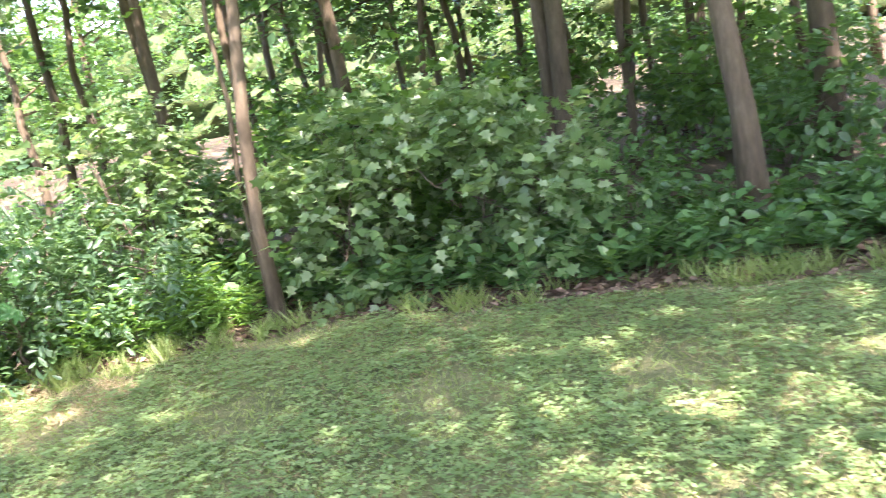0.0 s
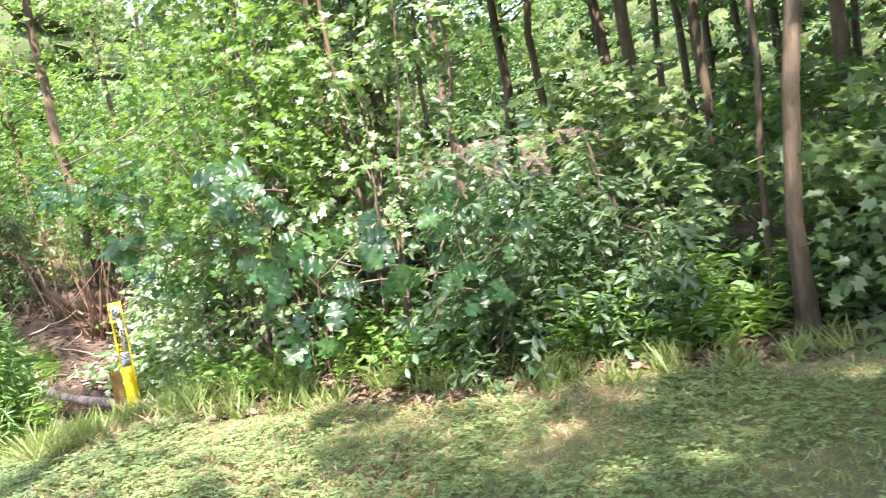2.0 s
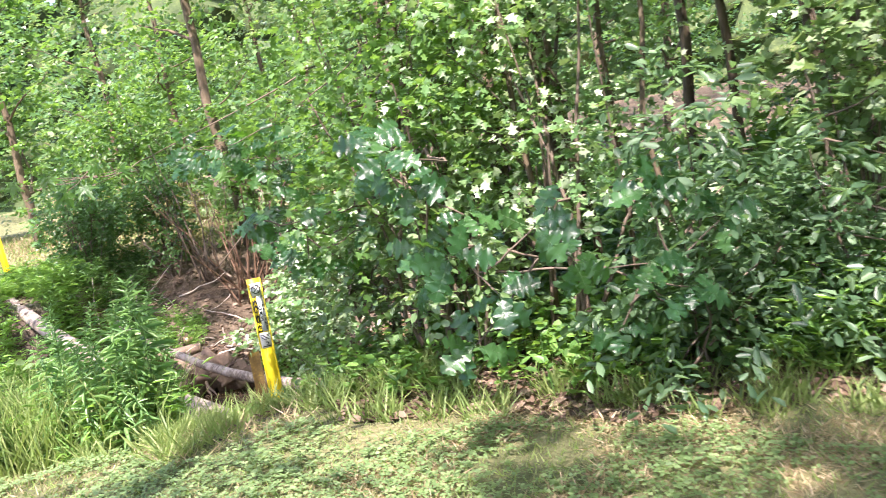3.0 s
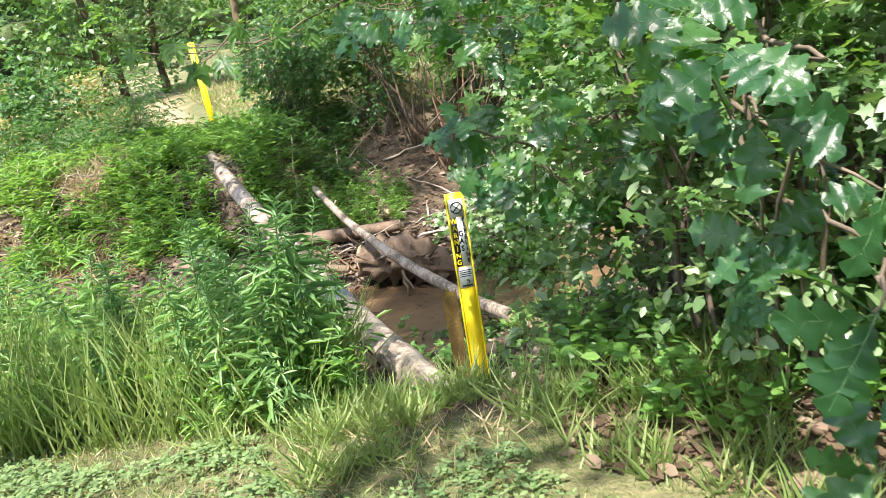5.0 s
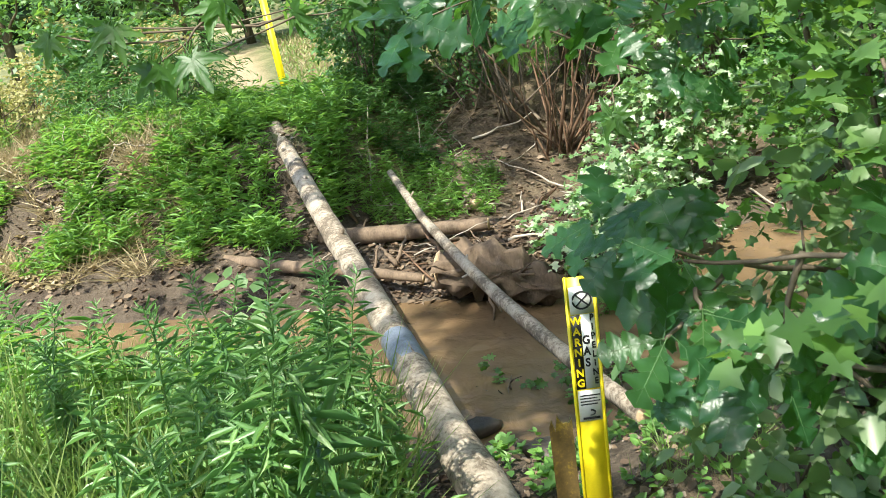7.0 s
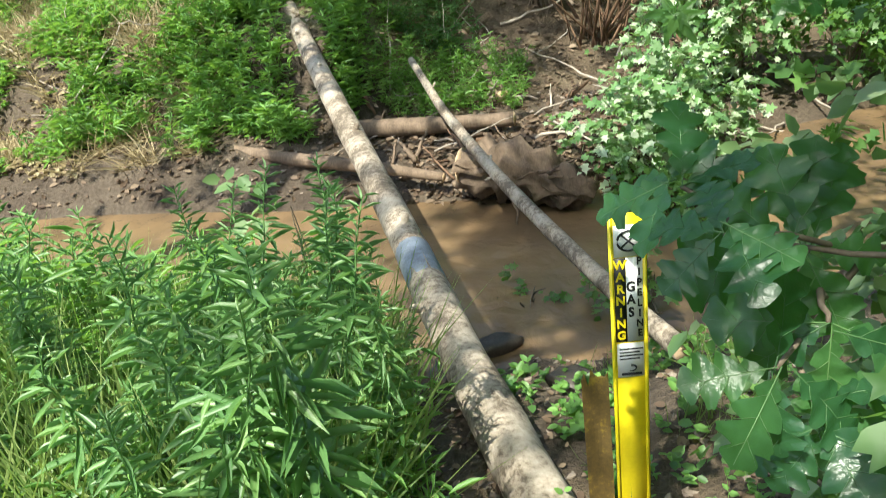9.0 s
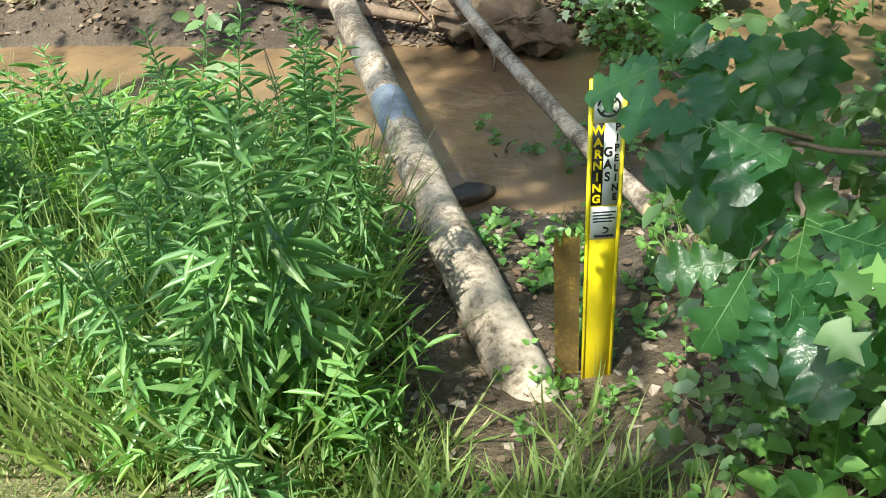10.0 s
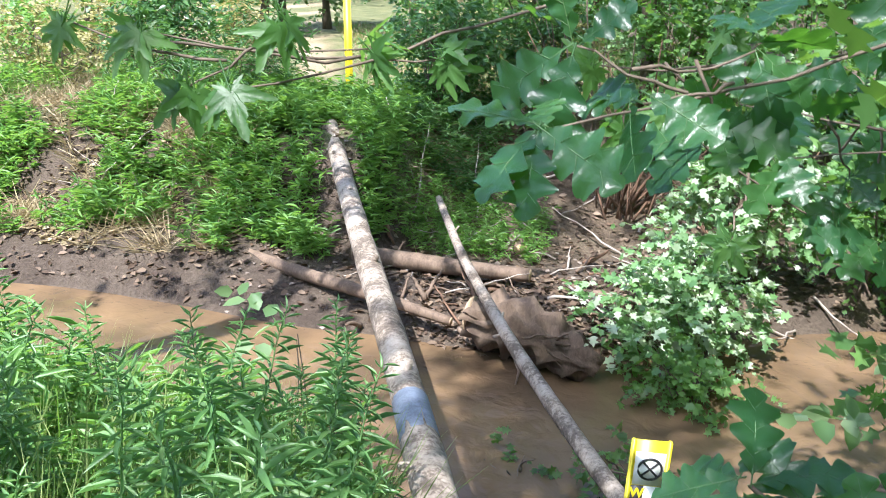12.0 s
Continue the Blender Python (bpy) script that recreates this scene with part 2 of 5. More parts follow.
def tube(bd, pts, radii, sides=7, cap=True, rough=0.0, rng=None):
    """A tapered limb along pts, with closed ends."""
    pts, radii = np.asarray(pts, float), np.asarray(radii, float)
    tang = norm(np.gradient(pts, axis=0))
    ref = np.array([0.0, 0, 1]) if abs(tang[:, 2]).mean() < 0.8 else np.array([1.0, 0, 0])
    u = norm(np.cross(tang, ref))
    w = np.cross(tang, u)
    a = np.arange(sides) * 2 * math.pi / sides
    r = radii[:, None] * np.ones(sides)
    if rough and rng is not None:
        r = r * (1 + rough * rng.normal(size=r.shape))
    ring = pts[:, None] + r[..., None] * (np.cos(a)[None, :, None] * u[:, None] + np.sin(a)[None, :, None] * w[:, None])
    k, s = len(pts), sides
    i, j = np.meshgrid(np.arange(k - 1), np.arange(s), indexing="ij")
    i, j = i.ravel(), j.ravel()
    quads = np.stack([i * s + j, i * s + (j + 1) % s, (i + 1) * s + (j + 1) % s, (i + 1) * s + j], 1)
    bd.add(ring.reshape(-1, 3), quads)
    if cap:
        base = bd.count - k * s
        for q in (0, k - 1):
            idx = base + q * s + np.arange(s)
            bd.f.append((idx if q else idx[::-1])[None])


def bend(a, b, n, wob, rng, sag=0.0):
    """A wandering line from a to b."""
    t = np.linspace(0, 1, n)[:, None]
    p = np.asarray(a, float) * (1 - t) + np.asarray(b, float) * t
    off = rng.normal(size=(n, 3)) * wob
    off[0] = 0
    off = np.cumsum(off, 0) * 0.5
    off -= t * off[-1]
    p += off
    p[:, 2] += sag * np.sin(np.pi * t[:, 0])
    return p


# leaf outlines: (along, across, lift), faces
OVATE = (np.array([(0, 0, 0), (0.3, 0.3, 0.07), (0.7, 0.24, 0.05), (1, 0, -0.06), (0.7, -0.24, 0.05), (0.3, -0.3, 0.07)], float),
         [np.array([[0, 1, 2, 3], [0, 3, 4, 5]])])
LANCE = (np.array([(0, 0, 0), (0.3, 0.075, 0.04), (0.65, 0.065, 0.0), (1, 0, -0.2), (0.65, -0.065, 0.0), (0.3, -0.075, 0.04)], float),
         [np.array([[0, 1, 2, 3], [0, 3, 4, 5]])])
OBLONG = (np.array([(0, 0, 0), (0.35, 0.15, 0.05), (0.75, 0.19, 0.03), (1, 0, -0.1), (0.75, -0.19, 0.03), (0.35, -0.15, 0.05)], float),
          [np.array([[0, 1, 2, 3], [0, 3, 4, 5]])])
DIAMOND = (np.array([(0, 0, 0), (0.5, 0.3, 0.05), (1, 0, -0.05), (0.5, -0.3, 0.05)], float), [np.array([[0, 1, 2, 3]])])
BLADE = (np.array([(0, 0.5, 0), (0, -0.5, 0), (0.55, 0.38, 0.0), (0.55, -0.38, 0.0), (1, 0, -0.12)], float),
         [np.array([[0, 1, 3, 2]]), np.array([[2, 3, 4]])])
LOBED = (np.array([(0, 0, 0), (0.18, 0.42, 0.05), (0.42, 0.22, 0.02), (0.62, 0.5, 0.03), (0.68, 0.16, 0), (1, 0, -0.08),
                   (0.68, -0.16, 0), (0.62, -0.5, 0.03), (0.42, -0.22, 0.02), (0.18, -0.42, 0.05), (0.42, 0, -0.03)], float),
         [np.array([[0, 1, 2, 10], [10, 2, 3, 4], [0, 10, 8, 9], [10, 6, 7, 8]]), np.array([[10, 4, 5], [10, 5, 6]])])


def leaves(bd, shape, pos, axis, normal, size):
    """One leaf of the given outline at every row of pos."""
    tv, tf = shape
    axis = norm(axis)
    side = norm(np.cross(normal, axis))
    nrm = np.cross(axis, side)
    size = np.broadcast_to(np.asarray(size, float), (len(pos),))
    v = pos[:, None] + size[:, None, None] * (tv[None, :, 0:1] * axis[:, None] + tv[None, :, 1:2] * side[:, None] + tv[None, :, 2:3] * nrm[:, None])
    start = bd.count
    bd.v.append(v.reshape(-1, 3))
    bd.count += v.shape[0] * v.shape[1]
    step = start + np.arange(len(pos))[:, None, None] * len(tv)
    for f in tf:
        bd.f.append((f[None] + step).reshape(-1, f.shape[1]))


def sprays(bd, shape, origin, way, length, per, size, rng, droop=0.25, up=0.8):
    """Leafy twigs: each twig carries leaves left and right along its length."""
    k = len(origin)
    way = norm(way)
    t = np.tile(np.linspace(0.15, 1.0, per), (k, 1))
    length = np.broadcast_to(np.asarray(length, float), (k,))
    sag = np.zeros((k, per, 3))
    sag[..., 2] = -droop * (t ** 2) * length[:, None]
    pos = origin[:, None] + way[:, None] * (t * length[:, None])[..., None] + sag
    side = norm(np.cross(way, np.array([0, 0, 1.0]) + 0.2 * rng.normal(size=(k, 3))))
    sgn = np.where(np.arange(per) % 2 == 0, 1, -1)[None, :, None]
    axis = 0.55 * way[:, None] + 0.8 * sgn * side[:, None] + 0.35 * rng.normal(size=(k, per, 3))
    axis[..., 2] -= droop
    nrm = np.array([0, 0, up]) + 0.45 * rng.normal(size=(k, per, 3))
    sz = size * rng.uniform(0.55, 1.2, size=(k, per))
    leaves(bd, shape, pos.reshape(-1, 3), axis.reshape(-1, 3), nrm.reshape(-1, 3), sz.ravel())


def ball(rng, n):
    v = norm(rng.normal(size=(n, 3)))
    return v * rng.uniform(0, 1, (n, 1)) ** (1 / 3)


# ---- the lie of the land ----
def creek_y(x):
    return 3.3 + 0.13 * np.clip(-x, 0, 20) + 0.45 * np.clip(x, 0, 3) + 0.7 * np.clip(x - 3, 0, 20) + 0.12 * np.sin(1.3 * x)


EDGE = np.array([(-40, 0.7), (-6, 0.4), (-1.5, -0.3), (-0.5, -1.0), (0.3, -1.25), (1.2, -2.15), (2.0, -2.9), (3.0, -3.5), (3.7, -5.6), (4.4, -7.0), (6.5, -12), (10, -40)])


def edge_y(x):
    """Where the mown lawn ends."""
    return np.interp(x, EDGE[:, 0], EDGE[:, 1])


def smooth(a, b, v):
    t = np.clip((v - a) / (b - a), 0, 1)
    return t * t * (3 - 2 * t)


def ripple(x, y):
    return (0.035 * np.sin(1.7 * x + 0.6) * np.sin(1.3 * y + 1.1) + 0.022 * np.sin(3.9 * x - 2.1 * y) + 0.015 * np.sin(7.3 * y + 5.1 * x + 0.4)
            + 0.008 * np.sin(13.1 * x + 3) * np.sin(11.7 * y))


def land(x, y):
    x, y = np.asarray(x, float), np.asarray(y, float)
    d = y - creek_y(x)                       # across the creek, far bank positive
    flat = 0.33 - 0.31 * smooth(-4.6, -3.1, d - 0.3 * smooth(0.6, 2.5, x) * 3) * (1 - 0.3 * smooth(0.5, 2, x))
    near = flat * (1 - smooth(-3.25, -0.75, d)) - 1.02 * smooth(-3.3, -0.75, d)
    beach = 0.16 * smooth(-1.2, -3.0, x)
    gully = smooth(-2.2, -0.9, x)             # the far bank lies back on this side
    far = -1.02 + (0.34 + beach) * smooth(0.55 - beach, 1.7, d) + (0.98 - beach) * smooth(1.75 + 1.05 * gully, 2.9 + 2.5 * gully, d) + 0.05 * smooth(5, 9, d)
    h = np.where(d < 0, near, far)
    k = 0.4 + 1.4 * smooth(-3.5, -1.5, d) * (1 - smooth(-0.5, 0.3, d))
    foot = 0.13 * np.exp(-((x + 0.05) / 0.75) ** 2 - ((y - 0.15) / 0.5) ** 2)      # worn hollow round the marker
    return h - foot + k * ripple(x, y) * smooth(60, 20, np.hypot(x, y))


WATER = -0.88


# ---- ground, water ----
def spaced(lo, hi, step, reach):
    a = list(np.arange(lo, hi + 1e-6, step))
    g, s = step, hi
    while s < reach:
        g *= 1.35
        s += g
        a.append(s)
    g, s = step, lo
    while s > -reach:
        g *= 1.35
        s -= g
        a.insert(0, s)
    return np.array(a)


gx, gy = spaced(-7, 9, 0.11, 900), spaced(-9, 11, 0.11, 900)
GX, GY = np.meshgrid(gx, gy, indexing="ij")
gb = Builder()
i, j = np.meshgrid(np.arange(len(gx) - 1), np.arange(len(gy) - 1), indexing="ij")
i, j = i.ravel(), j.ravel()
gb.add(np.stack([GX, GY, land(GX, GY)], -1).reshape(-1, 3),
       np.stack([i * len(gy) + j, (i + 1) * len(gy) + j, (i + 1) * len(gy) + j + 1, i * len(gy) + j + 1], 1))
ground = part("ground", gb, M["ground"])
tagged(ground, "mown clover lawn falling to a muddy creek bank", "ground", kind="structure")


def cover(name, values):
    at = ground.data.attributes.new(name, "FLOAT", "POINT")
    at.data.foreach_set("value", np.asarray(values, float).ravel())


gd = GY - creek_y(GX)
in_lawn = np.clip(0.5 + (edge_y(GX) - GY) / 0.8, 0, 1)
cover("soil", np.where(gd < 0, 1 - in_lawn, np.clip(0.5 + (GX + 1.2) / 1.5, 0, 1)))
cover("mud", (1 - smooth(1.9, 3.2, GX)) * np.clip(0.5 + (gd + 3.1) / 0.7, 0, 1) * np.clip(0.5 + (2.9 - gd) / 0.9, 0, 1))
cover("path", np.maximum(np.clip(0.5 + (0.45 - abs(GX + 3.0 + 0.3 * (GY - 8))) / 0.9, 0, 1), 0.46 * (GX < -1.9)) * np.clip((gd - 6.0) / 1.2, 0, 1))

wb = Builder()
wx, wy = np.linspace(-30, 30, 40), np.linspace(-3.2, 3.2, 8)
WX, WY = np.meshgrid(wx, wy, indexing="ij")
a, c = np.meshgrid(np.arange(39), np.arange(7), indexing="ij")
a, c = a.ravel(), c.ravel()
wb.add(np.stack([WX, WY + creek_y(WX), np.full_like(WX, WATER)], -1).reshape(-1, 3),
       np.stack([a * 8 + c, (a + 1) * 8 + c, (a + 1) * 8 + c + 1, a * 8 + c + 1], 1))
tagged(part("water", wb, M["water"]), "shallow muddy brown creek water", "water", kind="structure")


# ---- logs ----
def log_thing(name, pts, radii, material, label, seed, sides=14, ends="cut_wood", stubs=0):
    rng = np.random.default_rng(seed)
    pts = np.asarray(pts, float)
    seg = np.linspace(0, 1, 40)
    at = np.r_[0, np.cumsum(np.linalg.norm(np.diff(pts, axis=0), axis=1))]
    at /= at[-1]
    line = np.stack([np.interp(seg, at, pts[:, k]) for k in range(3)], 1)
    for _ in range(6):
        line[1:-1] = 0.5 * line[1:-1] + 0.25 * (line[2:] + line[:-2])
    rad = np.interp(seg, at, radii) * (1 + 0.035 * np.cumsum(rng.normal(size=40)) / 3)
    th = thing(name, *line[0], label, "log")
    line = line - line[0]
    b1 = Builder()
    tube(b1, line, rad, sides, True, 0.02, rng)
    part("trunk", b1, M[material], th)
    for q in (0, -1):
        b2 = Builder()
        inward = line[1] - line[0] if q == 0 else line[-2] - line[-1]
        inward = inward / np.linalg.norm(inward)
        tube(b2, [line[q] - 0.004 * inward, line[q] + 0.01 * inward], [rad[q] * 0.9, rad[q] * 0.93], 12)
        part("cut_end", b2, M[ends], th, "pale weathered broken end")
    for s in range(stubs):
        k = rng.integers(4, 36)
        way = norm(rng.normal(size=3) + np.array([0, 0, 0.6]))
        b3 = Builder()
        tube(b3, [line[k], line[k] + way * (rad[k] + 0.05)], [rad[k] * 0.3, rad[k] * 0.22], 7)
        part("knot", b3, M[material], th)
    return th, line, rad


big, line, rad = log_thing("fallen_log", [(-0.12, -0.25, -0.16), (-0.24, 0.05, -0.06), (-0.53, 0.85, -0.07), (-0.89, 2.1, -0.14), (-1.48, 3.8, -0.05), (-1.97, 5.2, 0.05), (-2.47, 6.6, 0.24), (-2.62, 7.05, 0.3)],
                           [0.096, 0.1, 0.096, 0.093, 0.09, 0.086, 0.08, 0.075], "log", "long pale peeled log lying across the creek as a crossing", 3, stubs=5)
bb = Builder()
tube(bb, line[10:13], rad[10:13] * 1.015, 14, True)
part("painted_band", bb, M["blue_band"], big, "blue-grey painted band")
log_thing("pole_log", [(0.3, 0.95, -0.12), (0.17, 1.35, -0.17), (0.05, 1.75, -0.22), (-0.33, 2.9, -0.275), (-0.57, 3.6, -0.26), (-0.91, 4.65, -0.23), (-1.31, 6.1, -0.15)],
          [0.046, 0.046, 0.045, 0.044, 0.043, 0.042, 0.038], "log", "slim weathered pole log slanting across the creek", 5, 10, stubs=4)
log_thing("cross_log", [(-2.0, 5.5, -0.56), (-1.2, 5.42, -0.58), (-0.38, 5.27, -0.55)], [0.08, 0.085, 0.075], "log_dark", "dark wet log lying along the far bank", 7, 10)
log_thing("branch_log", [(-3.1, 5.4, -0.58), (-2.3, 4.95, -0.6), (-1.6, 4.6, -0.6), (-0.95, 4.4, -0.68)], [0.05, 0.06, 0.055, 0.04], "log_dark", "thin grey branch half sunk in the mud", 9, 8)
log_thing("slope_log", [(-1.0, 7.6, -0.2), (-0.75, 6.9, -0.4), (-0.5, 6.2, -0.62)], [0.07, 0.08, 0.075], "log_dark", "short grey log lying down the far bank", 11, 9)
log_thing("side_log", [(0.75, -0.05, 0.02), (1.05, -0.45, 0.06), (1.5, -0.9, 0.1)], [0.055, 0.055, 0.05], "log_dark", "brown log half hidden under the shrubs", 13, 9)


# ---- pipeline markers ----
def box(bd, lo, hi, bevel=0.0):
    bm = bmesh.new()
    bmesh.ops.create_cube(bm, size=1)
    for v in bm.verts:
        v.co = [lo[k] + (v.co[k] + 0.5) * (hi[k] - lo[k]) for k in range(3)]
    if bevel:
        bmesh.ops.bevel(bm, geom=bm.edges[:], offset=bevel, segments=2, affect="EDGES")
    bm.verts.index_update()
    base = bd.count
    bd.v.append(np.array([v.co[:] for v in bm.verts]))
    bd.count += len(bm.verts)
    for f in bm.faces:
        bd.f.append(np.array([[v.index for v in f.verts]]) + base)
    bm.free()


def lettering(name, text, size, x, y, z, material, parent, squeeze=1.0):
    cu = bpy.data.curves.new(name, "FONT")
    cu.body, cu.size, cu.extrude, cu.align_x, cu.align_y = text, size, 0.0006, "CENTER", "CENTER"
    cu.offset = size * 0.035
    tmp = bpy.data.objects.new(name, cu)
    scene.collection.objects.link(tmp)
    bpy.context.view_layer.update()
    me = bpy.data.meshes.new_from_object(tmp.evaluated_get(bpy.context.evaluated_depsgraph_get()))
    bpy.data.objects.remove(tmp)
    me.materials.clear()
    me.materials.append(material)
    ob = new(name, me)
    ob.parent = parent
    ob.matrix_basis = pose(x, y, z, 90, 0, 0) @ Matrix.Diagonal((squeeze, 1, 1, 1))
    return ob


def marker(x, y, z, height, rz, rx, ry, label, lettered):
    th = thing("marker_post", x, y, z, label, "marker post")
    th.matrix_basis = pose(x, y, z, rx, ry, rz)
    b1 = Builder()
    w = 0.041
    # a flat strip with a raised rib along each edge
    box(b1, (-w, -0.002, -0.3), (w, 0.003, height), 0.001)
    part("blade", b1, M["yellow"], th, "bright yellow plastic strip")
    for s in (-1, 1):
        b2 = Builder()
        box(b2, (s * w - 0.005, -0.006, -0.3), (s * w + 0.005, 0.007, height + 0.001), 0.002)
        part("rib", b2, M["yellow"], th)
    if not lettered:
        return th
    f = -0.0045
    b3 = Builder()
    box(b3, (-0.034, f, height - 0.115), (0.035, f + 0.002, height - 0.03))
    picto = part("pictogram_panel", b3, M["sticker"], th, "white panel with a no-digging sign")
    ringb = Builder()
    a = np.linspace(0, 2 * math.pi, 25)
    tube(ringb, np.stack([0.002 + 0.027 * np.cos(a), np.full(25, f - 0.0005), height - 0.072 + 0.027 * np.sin(a)], 1), np.full(25, 0.003), 6, False)
    part("sign_ring", ringb, M["black"], picto)
    for s in (-1, 1):
        barb = Builder()
        tube(barb, [(0.002 - 0.019 * s, f - 0.0005, height - 0.072 + 0.019), (0.002 + 0.019 * s, f - 0.0005, height - 0.072 - 0.019)], [0.0026, 0.0026], 6)
        part("sign_bar", barb, M["black"], picto)
    b4 = Builder()
    box(b4, (-0.035, f, height - 0.36), (-0.007, f + 0.002, height - 0.118))
    warn = part("warning_panel", b4, M["black"], th, "black panel with yellow letters")
    b5 = Builder()
    box(b5, (-0.006, f, height - 0.36), (0.035, f + 0.002, height - 0.118))
    texts = part("text_panel", b5, M["sticker"], th, "white panel with black letters")
    for k, c in enumerate("WARNING"):
        lettering("letter", c, 0.034, -0.021, f - 0.001, height - 0.137 - 0.034 * k, M["yellow"], warn, 0.9)
    for k, c in enumerate("GAS"):
        lettering("letter", c, 0.038, 0.005, f - 0.001, height - 0.2 - 0.037 * k, M["black"], texts, 0.8)
    for k, c in enumerate("PIPELINE"):
        lettering("letter", c, 0.029, 0.026, f - 0.001, height - 0.13 - 0.0295 * k, M["black"], texts, 0.8)
    b6 = Builder()
    box(b6, (-0.034, f, height - 0.47), (0.035, f + 0.002, height - 0.366))
    contact = part("contact_panel", b6, M["sticker"], th, "white contact panel with small print")
    for k in range(4):
        b7 = Builder()
        box(b7, (-0.028, f - 0.001, height - 0.385 - 0.01 * k), (0.032 - 0.008 * (k % 2), f + 0.001, height - 0.381 - 0.01 * k))
        part("print_line", b7, M["black"], contact)
    swoosh = Builder()
    a = np.linspace(-2.0, 1.7, 12)
    tube(swoosh, np.stack([0.002 + 0.012 * np.cos(a), np.full(12, f - 0.0005), height - 0.442 + 0.009 * np.sin(a)], 1), np.linspace(0.001, 0.0035, 12), 6)
    part("emblem", swoosh, M["black"], contact)
    b8 = Builder()
    box(b8, (-0.024, f - 0.001, height - 0.464), (0.028, f + 0.001, height - 0.457))
    part("print_line", b8, M["black"], contact)
    return th


marker(0.0, 0.0, -0.12, 1.05, 4, 0, 0.6, "yellow pipeline warning marker standing at the bank edge", True)
marker(-2.85, 8.85, 0.2, 1.48, 10, 0, -2.5, "plain yellow marker post on the far bank", False)

# broken stake beside the marker: a curled strip with a torn top
st = thing("broken_stake", -0.085, 0.02, -0.06, "broken brown and yellow stake with a torn top", "stake")
b1 = Builder()
rng = np.random.default_rng(21)
xs = np.linspace(-0.038, 0.034, 9)
top = 0.5 + 0.03 * rng.normal(size=9) * 0.5 + np.linspace(-0.01, 0.02, 9)
prof = []
for sgn, yy in ((0, 0.0), (1, 0.007)):
    for zz in (-0.2, 0.0, 0.2, 1.0):
        for k, xx in enumerate(xs):
            prof.append((xx, yy + 0.012 * math.cos(xx / 0.036 * 1.4), top[k] if zz == 1.0 else zz))
grid = []
for s in range(2):
    for r_ in range(3):
        for k in range(8):
            q = s * 36 + r_ * 9 + k
            f = [q, q + 1, q + 10, q + 9]
            grid.append(f if s == 0 else f[::-1])
for k in range(8):
    q = 27 + k
    grid.append([q, q + 1, q + 37, q + 36])
for r_ in range(3):
    grid.append([r_ * 9, r_ * 9 + 9, r_ * 9 + 45, r_ * 9 + 36])
    q = r_ * 9 + 8
    grid.append([q + 9, q, q + 36, q + 45])
b1.add(prof, grid)
part("strip", b1, M["rust_stake"], st, smooth=False)


# ---- trees and shrubs ----
def tree(x, y, height, r, lean, crown_lo, crown_r, count, size, seed, label, leaf="leaf_maple", shape=OVATE, limbs=9, group=""):
    """A tapered trunk with limbs, and a crown of leafy twigs in loose clumps."""
    rng = np.random.default_rng(seed)
    z = float(land(x, y))
    th = thing("tree", x, y, z - 0.05, label, "tree", group)
    top = np.array([lean[0] * height, lean[1] * height, height])
    line = bend((0, 0, 0), top, 12, 0.012 * height, rng)
    rad = r * np.linspace(1, 0.25, 12) ** 0.8
    rad[0] *= 1.35
    tb = Builder()
    tube(tb, line, rad, 12, True, 0.04, rng)
    cb = Builder()
    tips = []
    for k in range(limbs):
        q = rng.uniform(crown_lo / height, 0.97)
        p = np.array([np.interp(q, np.linspace(0, 1, 12), line[:, c]) for c in range(3)])
        ang = rng.uniform(0, 2 * math.pi)
        reach = crown_r * rng.uniform(0.5, 1.0) * (1.15 - 0.6 * q)
        e = p + np.array([math.cos(ang) * reach, math.sin(ang) * reach, reach * rng.uniform(0.15, 0.7)])
        ln = bend(p, e, 7, 0.05 * reach, rng)
        tube(tb, ln, r * np.linspace(0.4, 0.08, 7) * (1.2 - q), 6, False)
        tips.append(ln)
    part("trunk", tb, M["bark"], th)
    per = 9
    k = max(1, count // per)
    which = rng.integers(0, limbs, k)
    pos = np.stack([tips[w][min(6, 2 + int(5 * rng.uniform()))] for w in which])
    pos = pos + ball(rng, k) * crown_r * 0.42
    way = norm(rng.normal(size=(k, 3)) * np.array([1, 1, 0.45]))
    sprays(cb, shape, pos, way, 0.34 * rng.uniform(0.7, 1.4, k), per, size, rng)
    part("crown", cb, M[leaf], th)
    return th


